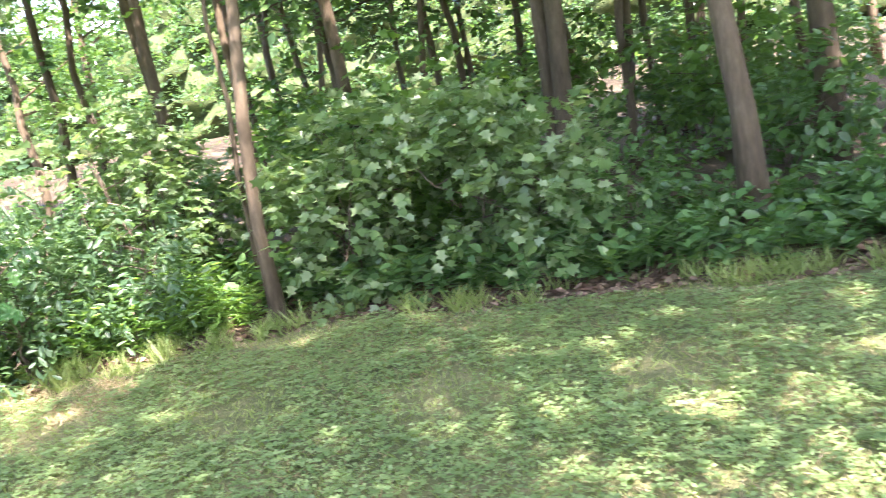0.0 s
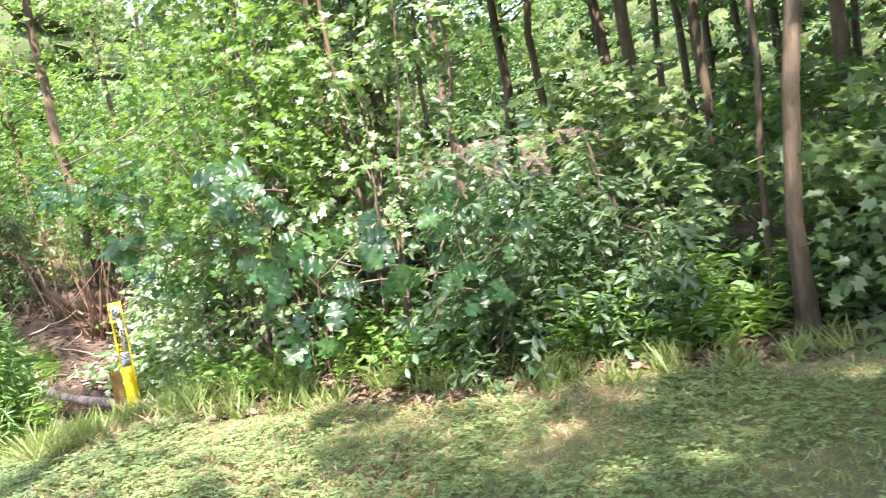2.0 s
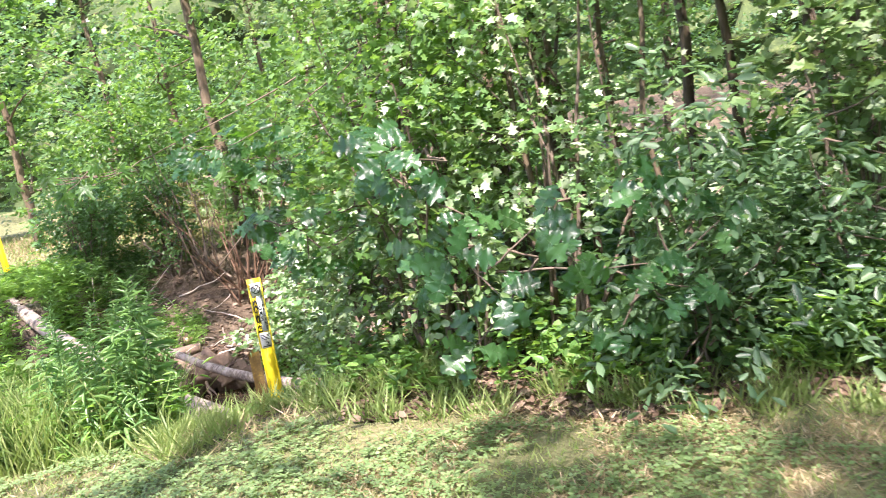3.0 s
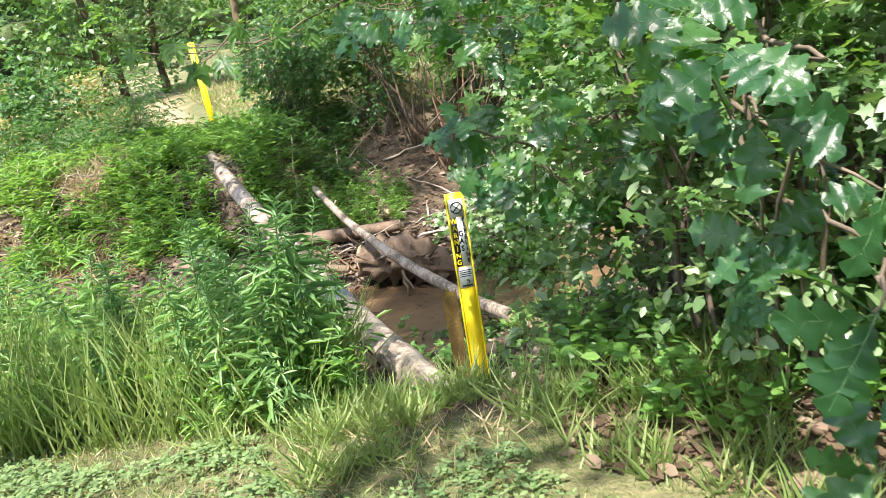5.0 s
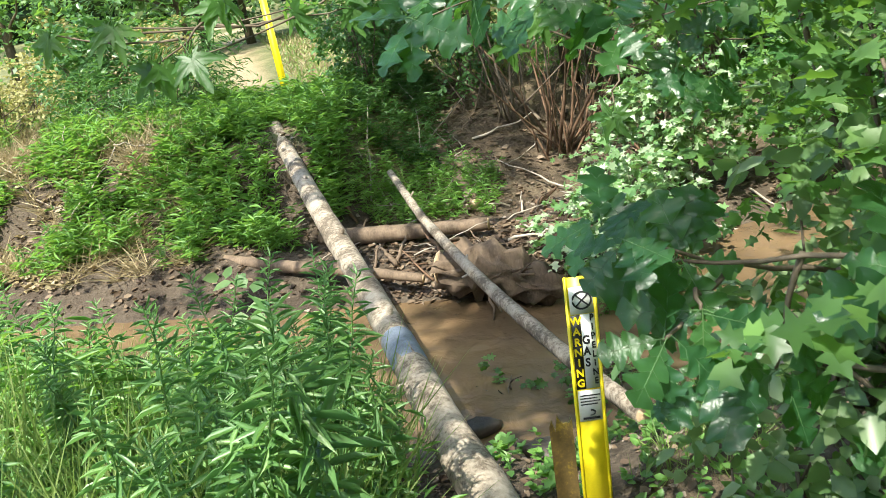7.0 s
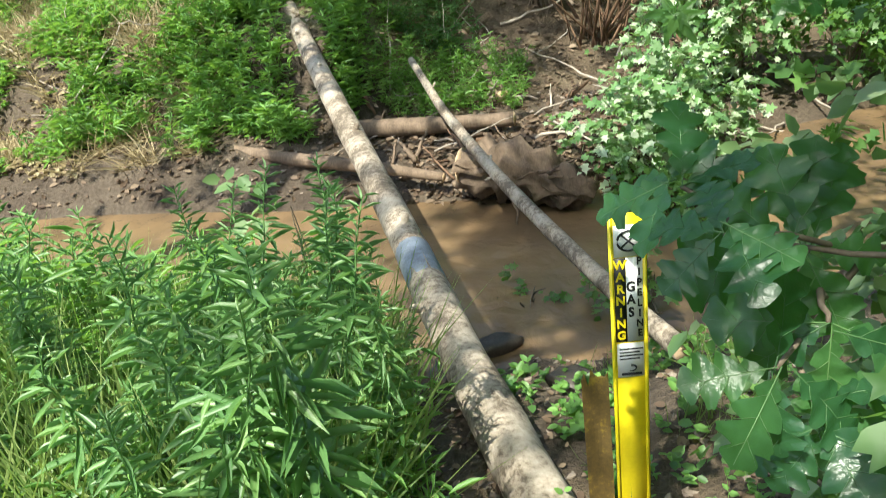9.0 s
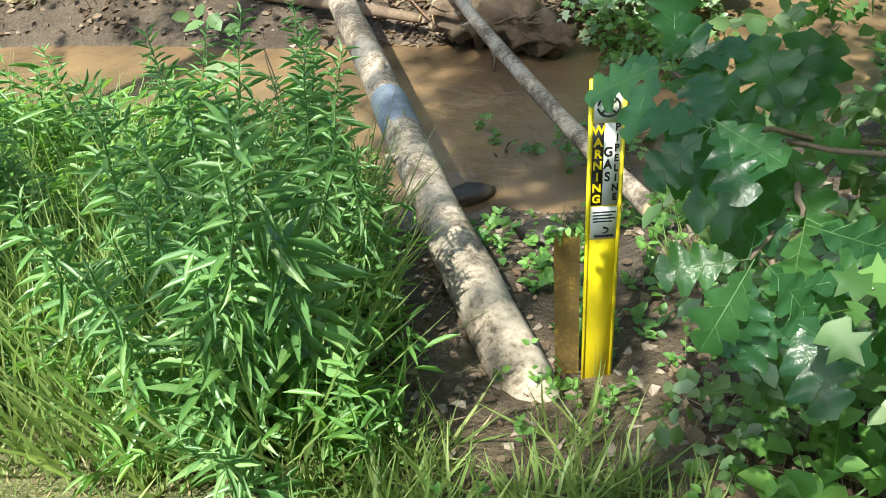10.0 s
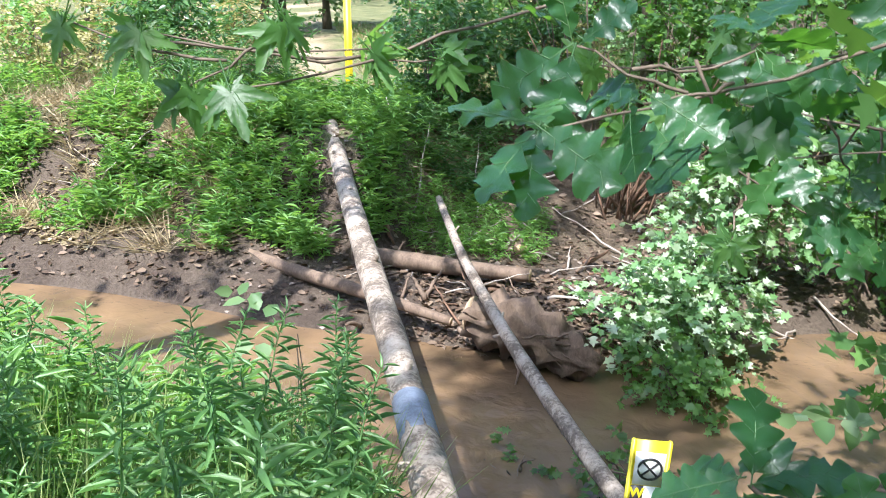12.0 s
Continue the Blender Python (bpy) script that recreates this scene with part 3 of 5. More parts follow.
def shrub(x, y, height, radius, count, size, seed, label, leaf="leaf_shrub", shape=OVATE, stems=7, low=0.1, lean=(0, 0), clumps=14, name="shrub", flat=1.0):
    """Several stems from one foot, with leafy clumps to the ground."""
    rng = np.random.default_rng(seed)
    z = float(land(x, y))
    th = thing(name, x, y, z - 0.04, label, "shrub")
    sb, cb = Builder(), Builder()
    cl = ball(rng, clumps) * np.array([radius * 0.75, radius * 0.75 * flat, 0.5 * height * (1 - low)])
    cl[:, 2] += height * (0.5 + 0.5 * low)
    cl[:, 0] += lean[0] * cl[:, 2]
    cl[:, 1] += lean[1] * cl[:, 2]
    for k in range(stems):
        a = rng.uniform(0, 2 * math.pi)
        foot = np.array([math.cos(a), math.sin(a) * flat, 0]) * radius * 0.22 * rng.uniform(0, 1)
        ln = bend(foot, cl[k % clumps] * np.array([1, 1, 1.05]), 8, 0.04, rng)
        tube(sb, ln, (0.006 + 0.009 * height / 2) * rng.uniform(0.6, 1.3) * np.linspace(1, 0.3, 8), 6, False)
    for k in range(clumps):
        s = cl[rng.integers(0, clumps)]
        tube(sb, bend(s * np.array([0.75, 0.75, 0.8]), cl[k], 4, 0.03, rng), [0.007, 0.006, 0.004, 0.003], 5, False)
    part("branchwork", sb, M["twig"], th)
    per = 8
    k = max(1, count // per)
    which = rng.integers(0, clumps, k)
    cr = radius * rng.uniform(0.28, 0.5, clumps)
    pos = cl[which] + norm(rng.normal(size=(k, 3))) * (cr[which] * rng.uniform(0.25, 1, k) ** 0.5)[:, None] * np.array([1, 1, 0.8])
    pos[:, 2] = np.maximum(pos[:, 2], 0.03)
    out = pos - cl[which]
    way = norm(norm(out) + 0.6 * rng.normal(size=(k, 3)) * np.array([1, 1, 0.5]))
    sprays(cb, shape, pos, way, size * 3.0 * rng.uniform(0.7, 1.3, k), per, size, rng)
    part("foliage", cb, M[leaf], th)
    return th


EDGE_LABEL = "dense green shrub at the edge of the lawn"
# the sunlit thicket between marker and first trunk
shrub(0.95, -1.0, 2.4, 0.9, 4600, 0.052, 101, EDGE_LABEL, "leaf_maple", LOBED, 9, 0.15)
shrub(1.55, -1.5, 2.7, 0.85, 3600, 0.058, 102, "tall sunlit sapling clump with pale green leaves", "leaf_silver_lit", LOBED, 8, 0.2)
shrub(1.1, 0.1, 3.4, 1.1, 5000, 0.055, 103, "tall leafy sapling clump on the creek bank", "leaf_maple", LOBED, 9, 0.25)
shrub(1.9, -0.2, 4.2, 1.2, 5000, 0.062, 104, "tall sunlit sapling clump with pale green leaves", "leaf_silver_lit", LOBED, 8, 0.3)
shrub(1.85, -2.35, 1.35, 0.6, 3000, 0.078, 106, "low shrub with long blue-green leaves", "leaf_pale", OBLONG, 6, 0.05)
shrub(2.35, -2.75, 1.15, 0.45, 1900, 0.078, 107, "low shrub with long blue-green leaves", "leaf_pale", OBLONG, 6, 0.05)
shrub(2.9, -2.2, 1.7, 0.5, 1500, 0.08, 108, "lime green leafy shrub behind the trunk", "leaf_lime", LOBED, 5, 0.3)
shrub(3.75, -3.65, 1.25, 0.75, 2600, 0.1, 109, "spreading shrub with broad green leaves", "leaf_lime", LOBED, 7, 0.05)
shrub(4.15, -4.5, 1.2, 0.8, 2800, 0.1, 110, "spreading shrub with broad green leaves", "leaf_lime", LOBED, 7, 0.05)
shrub(4.8, -3.5, 1.5, 0.95, 3000, 0.1, 111, "spreading shrub with broad green leaves", "leaf_maple", LOBED, 7, 0.1)
shrub(4.6, -5.2, 0.6, 0.55, 1300, 0.075, 112, "low shrub in the shade", "leaf_shrub", OVATE, 6, 0.0)
shrub(5.9, -5.0, 0.6, 0.7, 1300, 0.075, 113, "low shrub in the shade", "leaf_shrub", OVATE, 6, 0.0)
shrub(5.7, -6.9, 0.45, 0.6, 1000, 0.07, 114, "low shrub in the shade", "leaf_shrub", OVATE, 6, 0.0)

tree(3.02, -3.4, 7.5, 0.05, (0.055, -0.06), 2.5, 2.4, 12000, 0.1, 201, "slim brown tree at the lawn edge", shape=DIAMOND, limbs=16)
tree(3.32, -2.9, 6.0, 0.022, (0.03, -0.02), 2.4, 1.2, 2500, 0.08, 206, "thin sapling close beside a larger trunk", limbs=8)
tree(5.15, -6.0, 9.0, 0.09, (-0.05, 0.06), 1.9, 3.0, 13000, 0.11, 202, "pale brown tree trunk at the edge of the wood", shape=DIAMOND, limbs=16)
tree(6.6, -3.75, 11, 0.1, (-0.02, 0.03), 3.0, 2.6, 7000, 0.1, 203, "forked pair of brown trunks in the wood", limbs=11)
tree(6.75, -3.5, 10, 0.08, (0.04, -0.02), 3.0, 2.2, 4000, 0.1, 207, "forked pair of brown trunks in the wood", limbs=8)
tree(7.7, -5.9, 12, 0.12, (-0.03, 0.0), 3.4, 2.8, 7000, 0.1, 204, "dark trunk deep in the shade", limbs=11)

# tall trees over the walk and the bank, whose crowns dapple the light
# SHADE trees stand out of view, added only for the shade they cast
SHADE = "unseen broadleaf tree added to shade the lawn and bank"
tree(1.7, -0.5, 9.5, 0.06, (0.0, 0.0), 3.2, 2.2, 6000, 0.1, 221, "slender maple rising from the thicket", "leaf_maple", OVATE, 14)
tree(2.7, 0.6, 10.5, 0.08, (-0.02, 0.0), 3.4, 2.4, 5000, 0.11, 222, "slender maple rising from the thicket", "leaf_lime", OVATE, 14)
tree(-4.7, 1.2, 11, 0.17, (0.2, 0.12), 4.8, 3.4, 6000, 0.15, 229, SHADE, "leaf_maple", DIAMOND, 18)
tree(-3.1, -2.9, 11, 0.17, (0.02, 0.02), 6.4, 1.8, 4200, 0.13, 223, SHADE, "leaf_maple", DIAMOND, 14)
tree(-0.6, -10.2, 12, 0.2, (0.0, 0.0), 4.6, 3.6, 9500, 0.16, 224, SHADE, "leaf_maple", DIAMOND, 26)
tree(3.6, -9.8, 12, 0.2, (0.0, 0.03), 4.6, 4.0, 8600, 0.17, 225, SHADE, "leaf_maple", DIAMOND, 26)
tree(1.6, -12.5, 13, 0.22, (0.0, 0.03), 5.0, 4.0, 10500, 0.16, 228, SHADE, "leaf_maple", DIAMOND, 26)
tree(-3.0, -4.6, 7.5, 0.12, (0.26, 0.12), 5.0, 1.7, 700, 0.12, 230, SHADE, "leaf_maple", DIAMOND, 18)
tree(5.4, -9.6, 13, 0.2, (0.0, 0.0), 4.8, 3.8, 9000, 0.17, 236, SHADE, "leaf_maple", DIAMOND, 24)
tree(4.3, -0.9, 12, 0.06, (0.01, 0.0), 4.2, 2.8, 8500, 0.14, 237, "slim dark trunk in the wood behind the thicket", "leaf_shrub", DIAMOND, 18)
tree(5.4, 0.9, 12, 0.07, (0.0, 0.02), 4.6, 2.8, 8500, 0.14, 238, "slim dark trunk in the wood behind the thicket", "leaf_shrub", DIAMOND, 18)
tree(6.4, -1.2, 13, 0.08, (-0.01, 0.0), 4.2, 3.0, 9000, 0.14, 239, "slim dark trunk in the wood behind the thicket", "leaf_maple", DIAMOND, 18)
tree(0.8, 8.6, 9, 0.09, (-0.03, -0.05), 3.2, 2.2, 3500, 0.11, 226, "leaning maple on the far bank", "leaf_maple", OVATE, 12)
tree(7.2, -11.2, 13, 0.2, (0.0, 0.0), 4.6, 3.8, 9000, 0.18, 227, SHADE, "leaf_maple", DIAMOND, 24)
shrub(3.9, -1.2, 1.45, 0.6, 1700, 0.1, 115, "lime green maple shrub in the wood behind the trunk", "leaf_lime", LOBED, 6, 0.0)
shrub(4.6, -0.4, 1.5, 0.8, 1700, 0.09, 116, "leafy shrub in the wood behind the trunk", "leaf_shrub", OVATE, 6, 0.0)
shrub(3.3, -0.6, 1.1, 0.6, 1400, 0.08, 117, "leafy shrub in the wood behind the trunk", "leaf_maple", OVATE, 6, 0.0)
shrub(5.8, -1.6, 1.5, 0.9, 1700, 0.09, 118, "leafy shrub in the wood behind the trunk", "leaf_shrub", OVATE, 6, 0.0)
tree(2.0, -1.85, 5.0, 0.017, (0.0, 0.0), 1.9, 0.8, 2200, 0.075, 231, "thin upright sapling with pale leaves in the thicket", "leaf_silver_lit", LOBED, 12)
tree(2.3, -0.4, 6.0, 0.03, (0.0, 0.01), 2.2, 1.0, 2200, 0.07, 232, "thin dark-stemmed sapling in the thicket", "leaf_silver_lit", LOBED, 12)
tree(1.5, -1.3, 5.2, 0.02, (-0.02, 0.0), 2.2, 0.9, 2000, 0.07, 233, "thin dark-stemmed sapling in the thicket", "leaf_lime", LOBED, 12)
tree(1.05, -0.35, 5.4, 0.022, (0.02, 0.0), 2.4, 0.9, 2000, 0.07, 234, "thin dark-stemmed sapling in the thicket", "leaf_silver_lit", LOBED, 12)
tree(2.1, -1.2, 5.0, 0.02, (0.03, 0.01), 2.4, 0.8, 1600, 0.07, 235, "thin dark-stemmed sapling in the thicket", "leaf_silver_lit", LOBED, 12)

# wood behind
rng = np.random.default_rng(300)
for k in range(26):
    a, d = radians(rng.uniform(-8, 62)), rng.uniform(9, 24)
    x, y = -0.5 + d * math.cos(a), -7.5 + d * math.sin(a)
    if y > creek_y(x) - 2.2 and y < creek_y(x) + 2:
        y = float(creek_y(x)) + 2.6
    tree(x, y, rng.uniform(8, 14), rng.uniform(0.035, 0.05) * d / 9, rng.normal(size=2) * 0.025, rng.uniform(2.2, 4.0), rng.uniform(2.2, 3.2), 7500, 0.15, 310 + k,
         "woodland tree with a straight brown trunk", rng.choice(["leaf_maple", "leaf_shrub", "leaf_shrub"]), DIAMOND, limbs=16, group="woodland trees")
for k in range(22):
    a, d = radians(rng.uniform(-8, 60)), rng.uniform(7.5, 17)
    x, y = -0.5 + d * math.cos(a), -7.5 + d * math.sin(a)
    if abs(y - creek_y(x)) < 1.6:
        y = float(creek_y(x)) + 2.4
    if y < edge_y(x) + 1.0:
        continue
    shrub(x, y, rng.uniform(0.9, 2.2), rng.uniform(0.6, 1.1), 1200, 0.12, 360 + k, "understorey shrub in the shaded wood", rng.choice(["leaf_maple", "leaf_shrub"]), OVATE, 5, 0.1)

rng = np.random.default_rng(340)
for k in range(10):
    a, d = radians(16 + 3.6 * k + rng.uniform(-1.2, 1.2)), rng.uniform(11, 17)
    x, y = -0.5 + d * math.cos(a), -7.5 + d * math.sin(a)
    if abs(y - creek_y(x)) < 2.2:
        y = float(creek_y(x)) + 2.8
    tree(x, y, rng.uniform(11, 14), rng.uniform(0.05, 0.09), rng.normal(size=2) * 0.03, 2.6, 3.0, 8000, 0.15, 341 + k,
         "woodland tree with a slim dark trunk", "leaf_shrub", DIAMOND, limbs=18, group="woodland trees")


def far_woods():
    """The belt of trees that closes the view."""
    r = np.random.default_rng(400)
    bd = Builder()
    k = 24000
    a = r.uniform(0, 2 * math.pi, k)
    d = r.uniform(24, 46, k)
    keep = (d > 32) | (np.cos(a - radians(20)) > 0.2)
    a, d = a[keep], d[keep]
    k = len(a)
    hgt = (11 + 4 * np.sin(3 * a) + 2 * np.sin(11 * a + 1)) * r.uniform(0, 1, k) ** 0.8
    pos = np.stack([d * np.cos(a), d * np.sin(a), 0.3 + hgt], 1)
    way = norm(r.normal(size=(k, 3)) * np.array([1, 1, 0.5]))
    sprays(bd, DIAMOND, pos, way, r.uniform(0.8, 1.8, k), 9, 0.27, r)
    return bd


def wood_edge():
    """A distant wall of foliage, bulging and uneven along its top."""
    k, rows = 260, 16
    a = np.linspace(0, 2 * math.pi, k, endpoint=False)
    r = np.random.default_rng(410)
    v = []
    for q in range(rows):
        t = q / (rows - 1)
        top = 13 + 2.5 * np.sin(5 * a) + 1.5 * np.sin(17 * a + 1) + 0.8 * r.normal(size=k)
        rad = 54 + 4 * t + 1.2 * r.normal(size=k) + 1.5 * np.sin(23 * a + 2 * q)
        v.append(np.stack([rad * np.cos(a), rad * np.sin(a), -0.5 + top * t], 1))
    i, j = np.meshgrid(np.arange(rows - 1), np.arange(k), indexing="ij")
    i, j = i.ravel(), j.ravel()
    return Builder().add(np.concatenate(v), np.stack([i * k + j, i * k + (j + 1) % k, (i + 1) * k + (j + 1) % k, (i + 1) * k + j], 1))


tagged(part("backdrop", wood_edge(), surface("distant_foliage", [(0.3, (0.03, 0.045, 0.018)), (0.5, (0.055, 0.085, 0.03)), (0.62, (0.11, 0.14, 0.045)), (0.75, (0.2, 0.22, 0.07))], 0.9, 0.9, 0.4, 0.3, 4.5)),
       "distant wall of dark green woodland", "woods", kind="structure")
tagged(part("far_woods", far_woods(), M["leaf_shrub"]), "belt of green trees in the distance", "woods", kind="stuff")


# ---- grass ----
def scatter(n, rng, box_, keep):
    out = []
    while sum(map(len, out)) < n:
        p = np.stack([rng.uniform(box_[0], box_[1], n), rng.uniform(box_[2], box_[3], n)], 1)
        out.append(p[keep(p[:, 0], p[:, 1])])
    p = np.concatenate(out)[:n]
    return np.c_[p, land(p[:, 0], p[:, 1])]


def tuft_noise(x, y):
    return 0.5 + 0.25 * np.sin(2.3 * x + 1.1 * y) + 0.25 * np.sin(3.1 * y - 1.7 * x + 2)


def blades(n, box_, keep, hgt, wid, seed, name, material, label, spread=0.5, kind="stuff"):
    r = np.random.default_rng(seed)
    p = scatter(n, r, box_, keep)
    ax = np.stack([r.normal(size=n) * spread, r.normal(size=n) * spread, np.ones(n)], 1)
    nr = np.stack([r.normal(size=n), r.normal(size=n), 0.15 * np.ones(n)], 1)
    h = hgt * r.uniform(0.5, 1.3, n)
    bd = Builder()
    tv = BLADE[0] * np.array([1, wid / hgt, 1])
    leaves(bd, (tv, BLADE[1]), p - np.array([0, 0, 0.01]), ax, nr, h)
    tagged(part(name, bd, M[material]), label, "grass", kind=kind)


lawn = lambda x, y: (y < edge_y(x) + 0.1)
blades(65000, (-3.2, 6.5, -7.6, 0.2), lawn, 0.05, 0.006, 501, "lawn_grass", "grass", "short mown lawn grass", 0.9)
blades(18000, (-12, 9, -18, 0.4), lambda x, y: lawn(x, y) & ((x < -3.1) | (y < -7.4)), 0.06, 0.012, 506, "outer_lawn_grass", "grass", "short mown lawn grass", 0.9)
blades(14000, (-3.2, 6.5, -7.6, 0.2), lambda x, y: lawn(x, y) & (tuft_noise(x, y) > 0.5), 0.06, 0.006, 502, "dry_grass", "straw", "pale dry blades in the lawn", 1.2)
clump = lambda x, y: (np.sin(9 * x + 2 * np.sin(5 * y)) * np.sin(8 * y + 1.5 * np.sin(6 * x)) > 0.25)
edge_band = lambda x, y: (abs(y - edge_y(x) - 0.1) < 0.4) & clump(x, y)
blades(6000, (-3.0, 5.5, -8, 0.8), edge_band, 0.16, 0.009, 503, "edge_grass", "grass", "longer unmown grass along the lawn edge", 0.55)
blades(3000, (-0.75, 1.6, -1.4, -0.35), lambda x, y: clump(x + 0.2, y), 0.21, 0.008, 504, "bank_grass", "grass", "arching grass before the marker foot", 0.75)
blades(1300, (-0.8, 1.3, -1.5, -0.3), lambda x, y: tuft_noise(2 * x, 2 * y) > 0.4, 0.12, 0.006, 505, "dead_grass", "straw", "dry straw before the marker foot", 1.5)
blades(9000, (0.0, 1.9, -3.5, -2.0), lambda x, y: lawn(x, y + 0.2) & (tuft_noise(2.3 * x + 0.6, 2.3 * y) > 0.42), 0.075, 0.006, 508, "straw_patch", "straw", "patch of dry cut straw on the lawn", 2.2)
blades(260, (-0.1, 0.7, 0.3, 1.7), lambda x, y: clump(x, y + 0.3), 0.2, 0.006, 507, "mud_grass", "grass", "thin grass tufts on the mud", 0.6)


def clover(n, seed):
    r = np.random.default_rng(seed)
    p = scatter(n, r, (-3.2, 6.5, -7.6, 0.2), lambda x, y: lawn(x, y + 0.25 + 0.6 * tuft_noise(3 * x, y)) & (tuft_noise(x * 1.7, y * 1.7) + r.uniform(0, 0.4, x.shape) > 0.45))
    p[:, 2] += r.uniform(0.015, 0.05, n)
    bd = Builder()
    a = r.uniform(0, 2 * math.pi, n)
    for q in range(3):
        b = a + q * 2.094
        leaves(bd, DIAMOND, p, np.stack([np.cos(b), np.sin(b), 0.15 * np.ones(n)], 1), np.array([0, 0, 1.0]) + 0.25 * r.normal(size=(n, 3)), 0.024 * r.uniform(0.7, 1.4, n))
    return bd


tagged(part("clover", clover(38000, 510), M["clover"]), "clover leaves covering the lawn", "clover", kind="stuff")


dead_stalks = []


def litter(n, box_, keep, seed, size, name, label, material="litter"):
    r = np.random.default_rng(seed)
    p = scatter(n, r, box_, keep)
    p[:, 2] += r.uniform(0.003, 0.02, n)
    bd = Builder()
    a = r.uniform(0, 2 * math.pi, n)
    leaves(bd, OVATE, p, np.stack([np.cos(a), np.sin(a), 0.25 * r.normal(size=n)], 1), np.array([0, 0, 1.0]) + 0.35 * r.normal(size=(n, 3)), size * r.uniform(0.5, 1.3, n))
    tagged(part(name, bd, M[material]), label, "leaf litter", kind="stuff")


litter(9000, (0.2, 6.5, -7.5, 0), lambda x, y: (y > edge_y(x) - 0.45 + 0.4 * tuft_noise(x, y)) & (y < edge_y(x) + 1.6), 520, 0.06, "leaf_litter", "brown dead leaves under the shrubs")
litter(5500, (-6.0, 2.5, 4.3, 8.0), lambda x, y: land(x, y) > WATER + 0.05, 521, 0.07, "bank_litter", "dead leaves and bark on the far bank")
litter(500, (-1.2, 1.2, 0.1, 2.2), lambda x, y: land(x, y) > WATER + 0.03, 522, 0.05, "mud_litter", "dead leaves scattered on the near mud")


# ---- goldenrod and weeds on the near bank ----
def goldenrod(height, seed, leafn=70, size=0.12):
    r = np.random.default_rng(seed)
    th = thing("goldenrod", 0, 0, 0, "tall goldenrod with narrow drooping green leaves", "weed", "goldenrod stand")
    sb, cb = Builder(), Builder()
    ln = bend((0, 0, 0), (r.normal() * 0.14, r.normal() * 0.14, height), 10, 0.02, r)
    tube(sb, ln, np.linspace(0.005, 0.0018, 10), 6, False)
    part("stem", sb, M["leaf_gold"], th)
    t = np.linspace(0.12, 1.0, leafn)
    pos = np.stack([np.interp(t, np.linspace(0, 1, 10), ln[:, c]) for c in range(3)], 1)
    a = np.arange(leafn) * 2.4 + r.normal(size=leafn) * 0.3
    rise = 0.5 * (t > 0.85) + 0.25
    ax = np.stack([np.cos(a), np.sin(a), rise - 0.2 + 0.4 * r.normal(size=leafn)], 1)
    leaves(cb, LANCE, pos, ax, np.array([0, 0, 1.0]) + 0.45 * r.normal(size=(leafn, 3)), size * (1.15 - 0.75 * t ** 3) * r.uniform(0.75, 1.2, leafn))
    part("leaves", cb, M["leaf_gold"], th)
    return th


rng = np.random.default_rng(600)
kinds = [goldenrod(h, 601 + k, n, s) for k, (h, n, s) in enumerate([(0.75, 96, 0.1), (0.88, 120, 0.115), (0.6, 80, 0.09), (1.0, 130, 0.12), (0.5, 70, 0.09)])]
spots = []
while len(spots) < 88:
    x, y = rng.uniform(-3.3, -0.45), rng.uniform(-0.75, 1.7)
    if x > -0.62 - 0.3 * max(y, 0) or (y < -0.35 and x < -1.3 + 0.1):
        continue
    if min([math.hypot(x - u, y - v) for u, v in spots] + [9]) < 0.13:
        continue
    spots.append((x, y))
for k, (x, y) in enumerate(spots):
    src = kinds[k % 5]
    m = pose(x, y, float(land(x, y)) - 0.02, rng.normal() * 9, rng.normal() * 9, rng.uniform(0, 360))
    if k < 5:
        src.matrix_basis = m
    else:
        copy_thing(src, m)
hero = goldenrod(1.08, 690, 130, 0.175)
hero.matrix_basis = pose(-0.68, -0.4, float(land(-0.68, -0.4)) - 0.02, 0, 3, 0)
tagged(hero, "tallest goldenrod with long narrow leaves at the bank edge")


def weeds(n, box_, keep, hgt, size, seed, name, label, material="leaf_weed", shape=LANCE, per=16):
    """A carpet of leafy weed stems."""
    r = np.random.default_rng(seed)
    p = scatter(n, r, box_, keep)
    bd = Builder()
    way = np.stack([r.normal(size=n) * 0.35, r.normal(size=n) * 0.35, np.ones(n)], 1)
    h = hgt * r.uniform(0.5, 1.3, n)
    t = r.uniform(0.1, 1, (n, per))
    pos = p[:, None] + norm(way)[:, None] * (t * h[:, None])[..., None]
    a = r.uniform(0, 2 * math.pi, (n, per))
    ax = np.stack([np.cos(a), np.sin(a), 0.35 + 0.3 * r.normal(size=(n, per))], -1)
    nr = np.array([0, 0, 1.0]) + 0.3 * r.normal(size=(n, per, 3))
    leaves(bd, shape, pos.reshape(-1, 3), ax.reshape(-1, 3), nr.reshape(-1, 3), (size * r.uniform(0.6, 1.2, (n, per))).ravel())
    leaves(bd, (BLADE[0] * np.array([1, 0.02, 1]), BLADE[1]), p, way, np.stack([r.normal(size=n), r.normal(size=n), np.zeros(n)], 1), h)
    tagged(part(name, bd, M[material]), label, "weeds", kind="stuff")


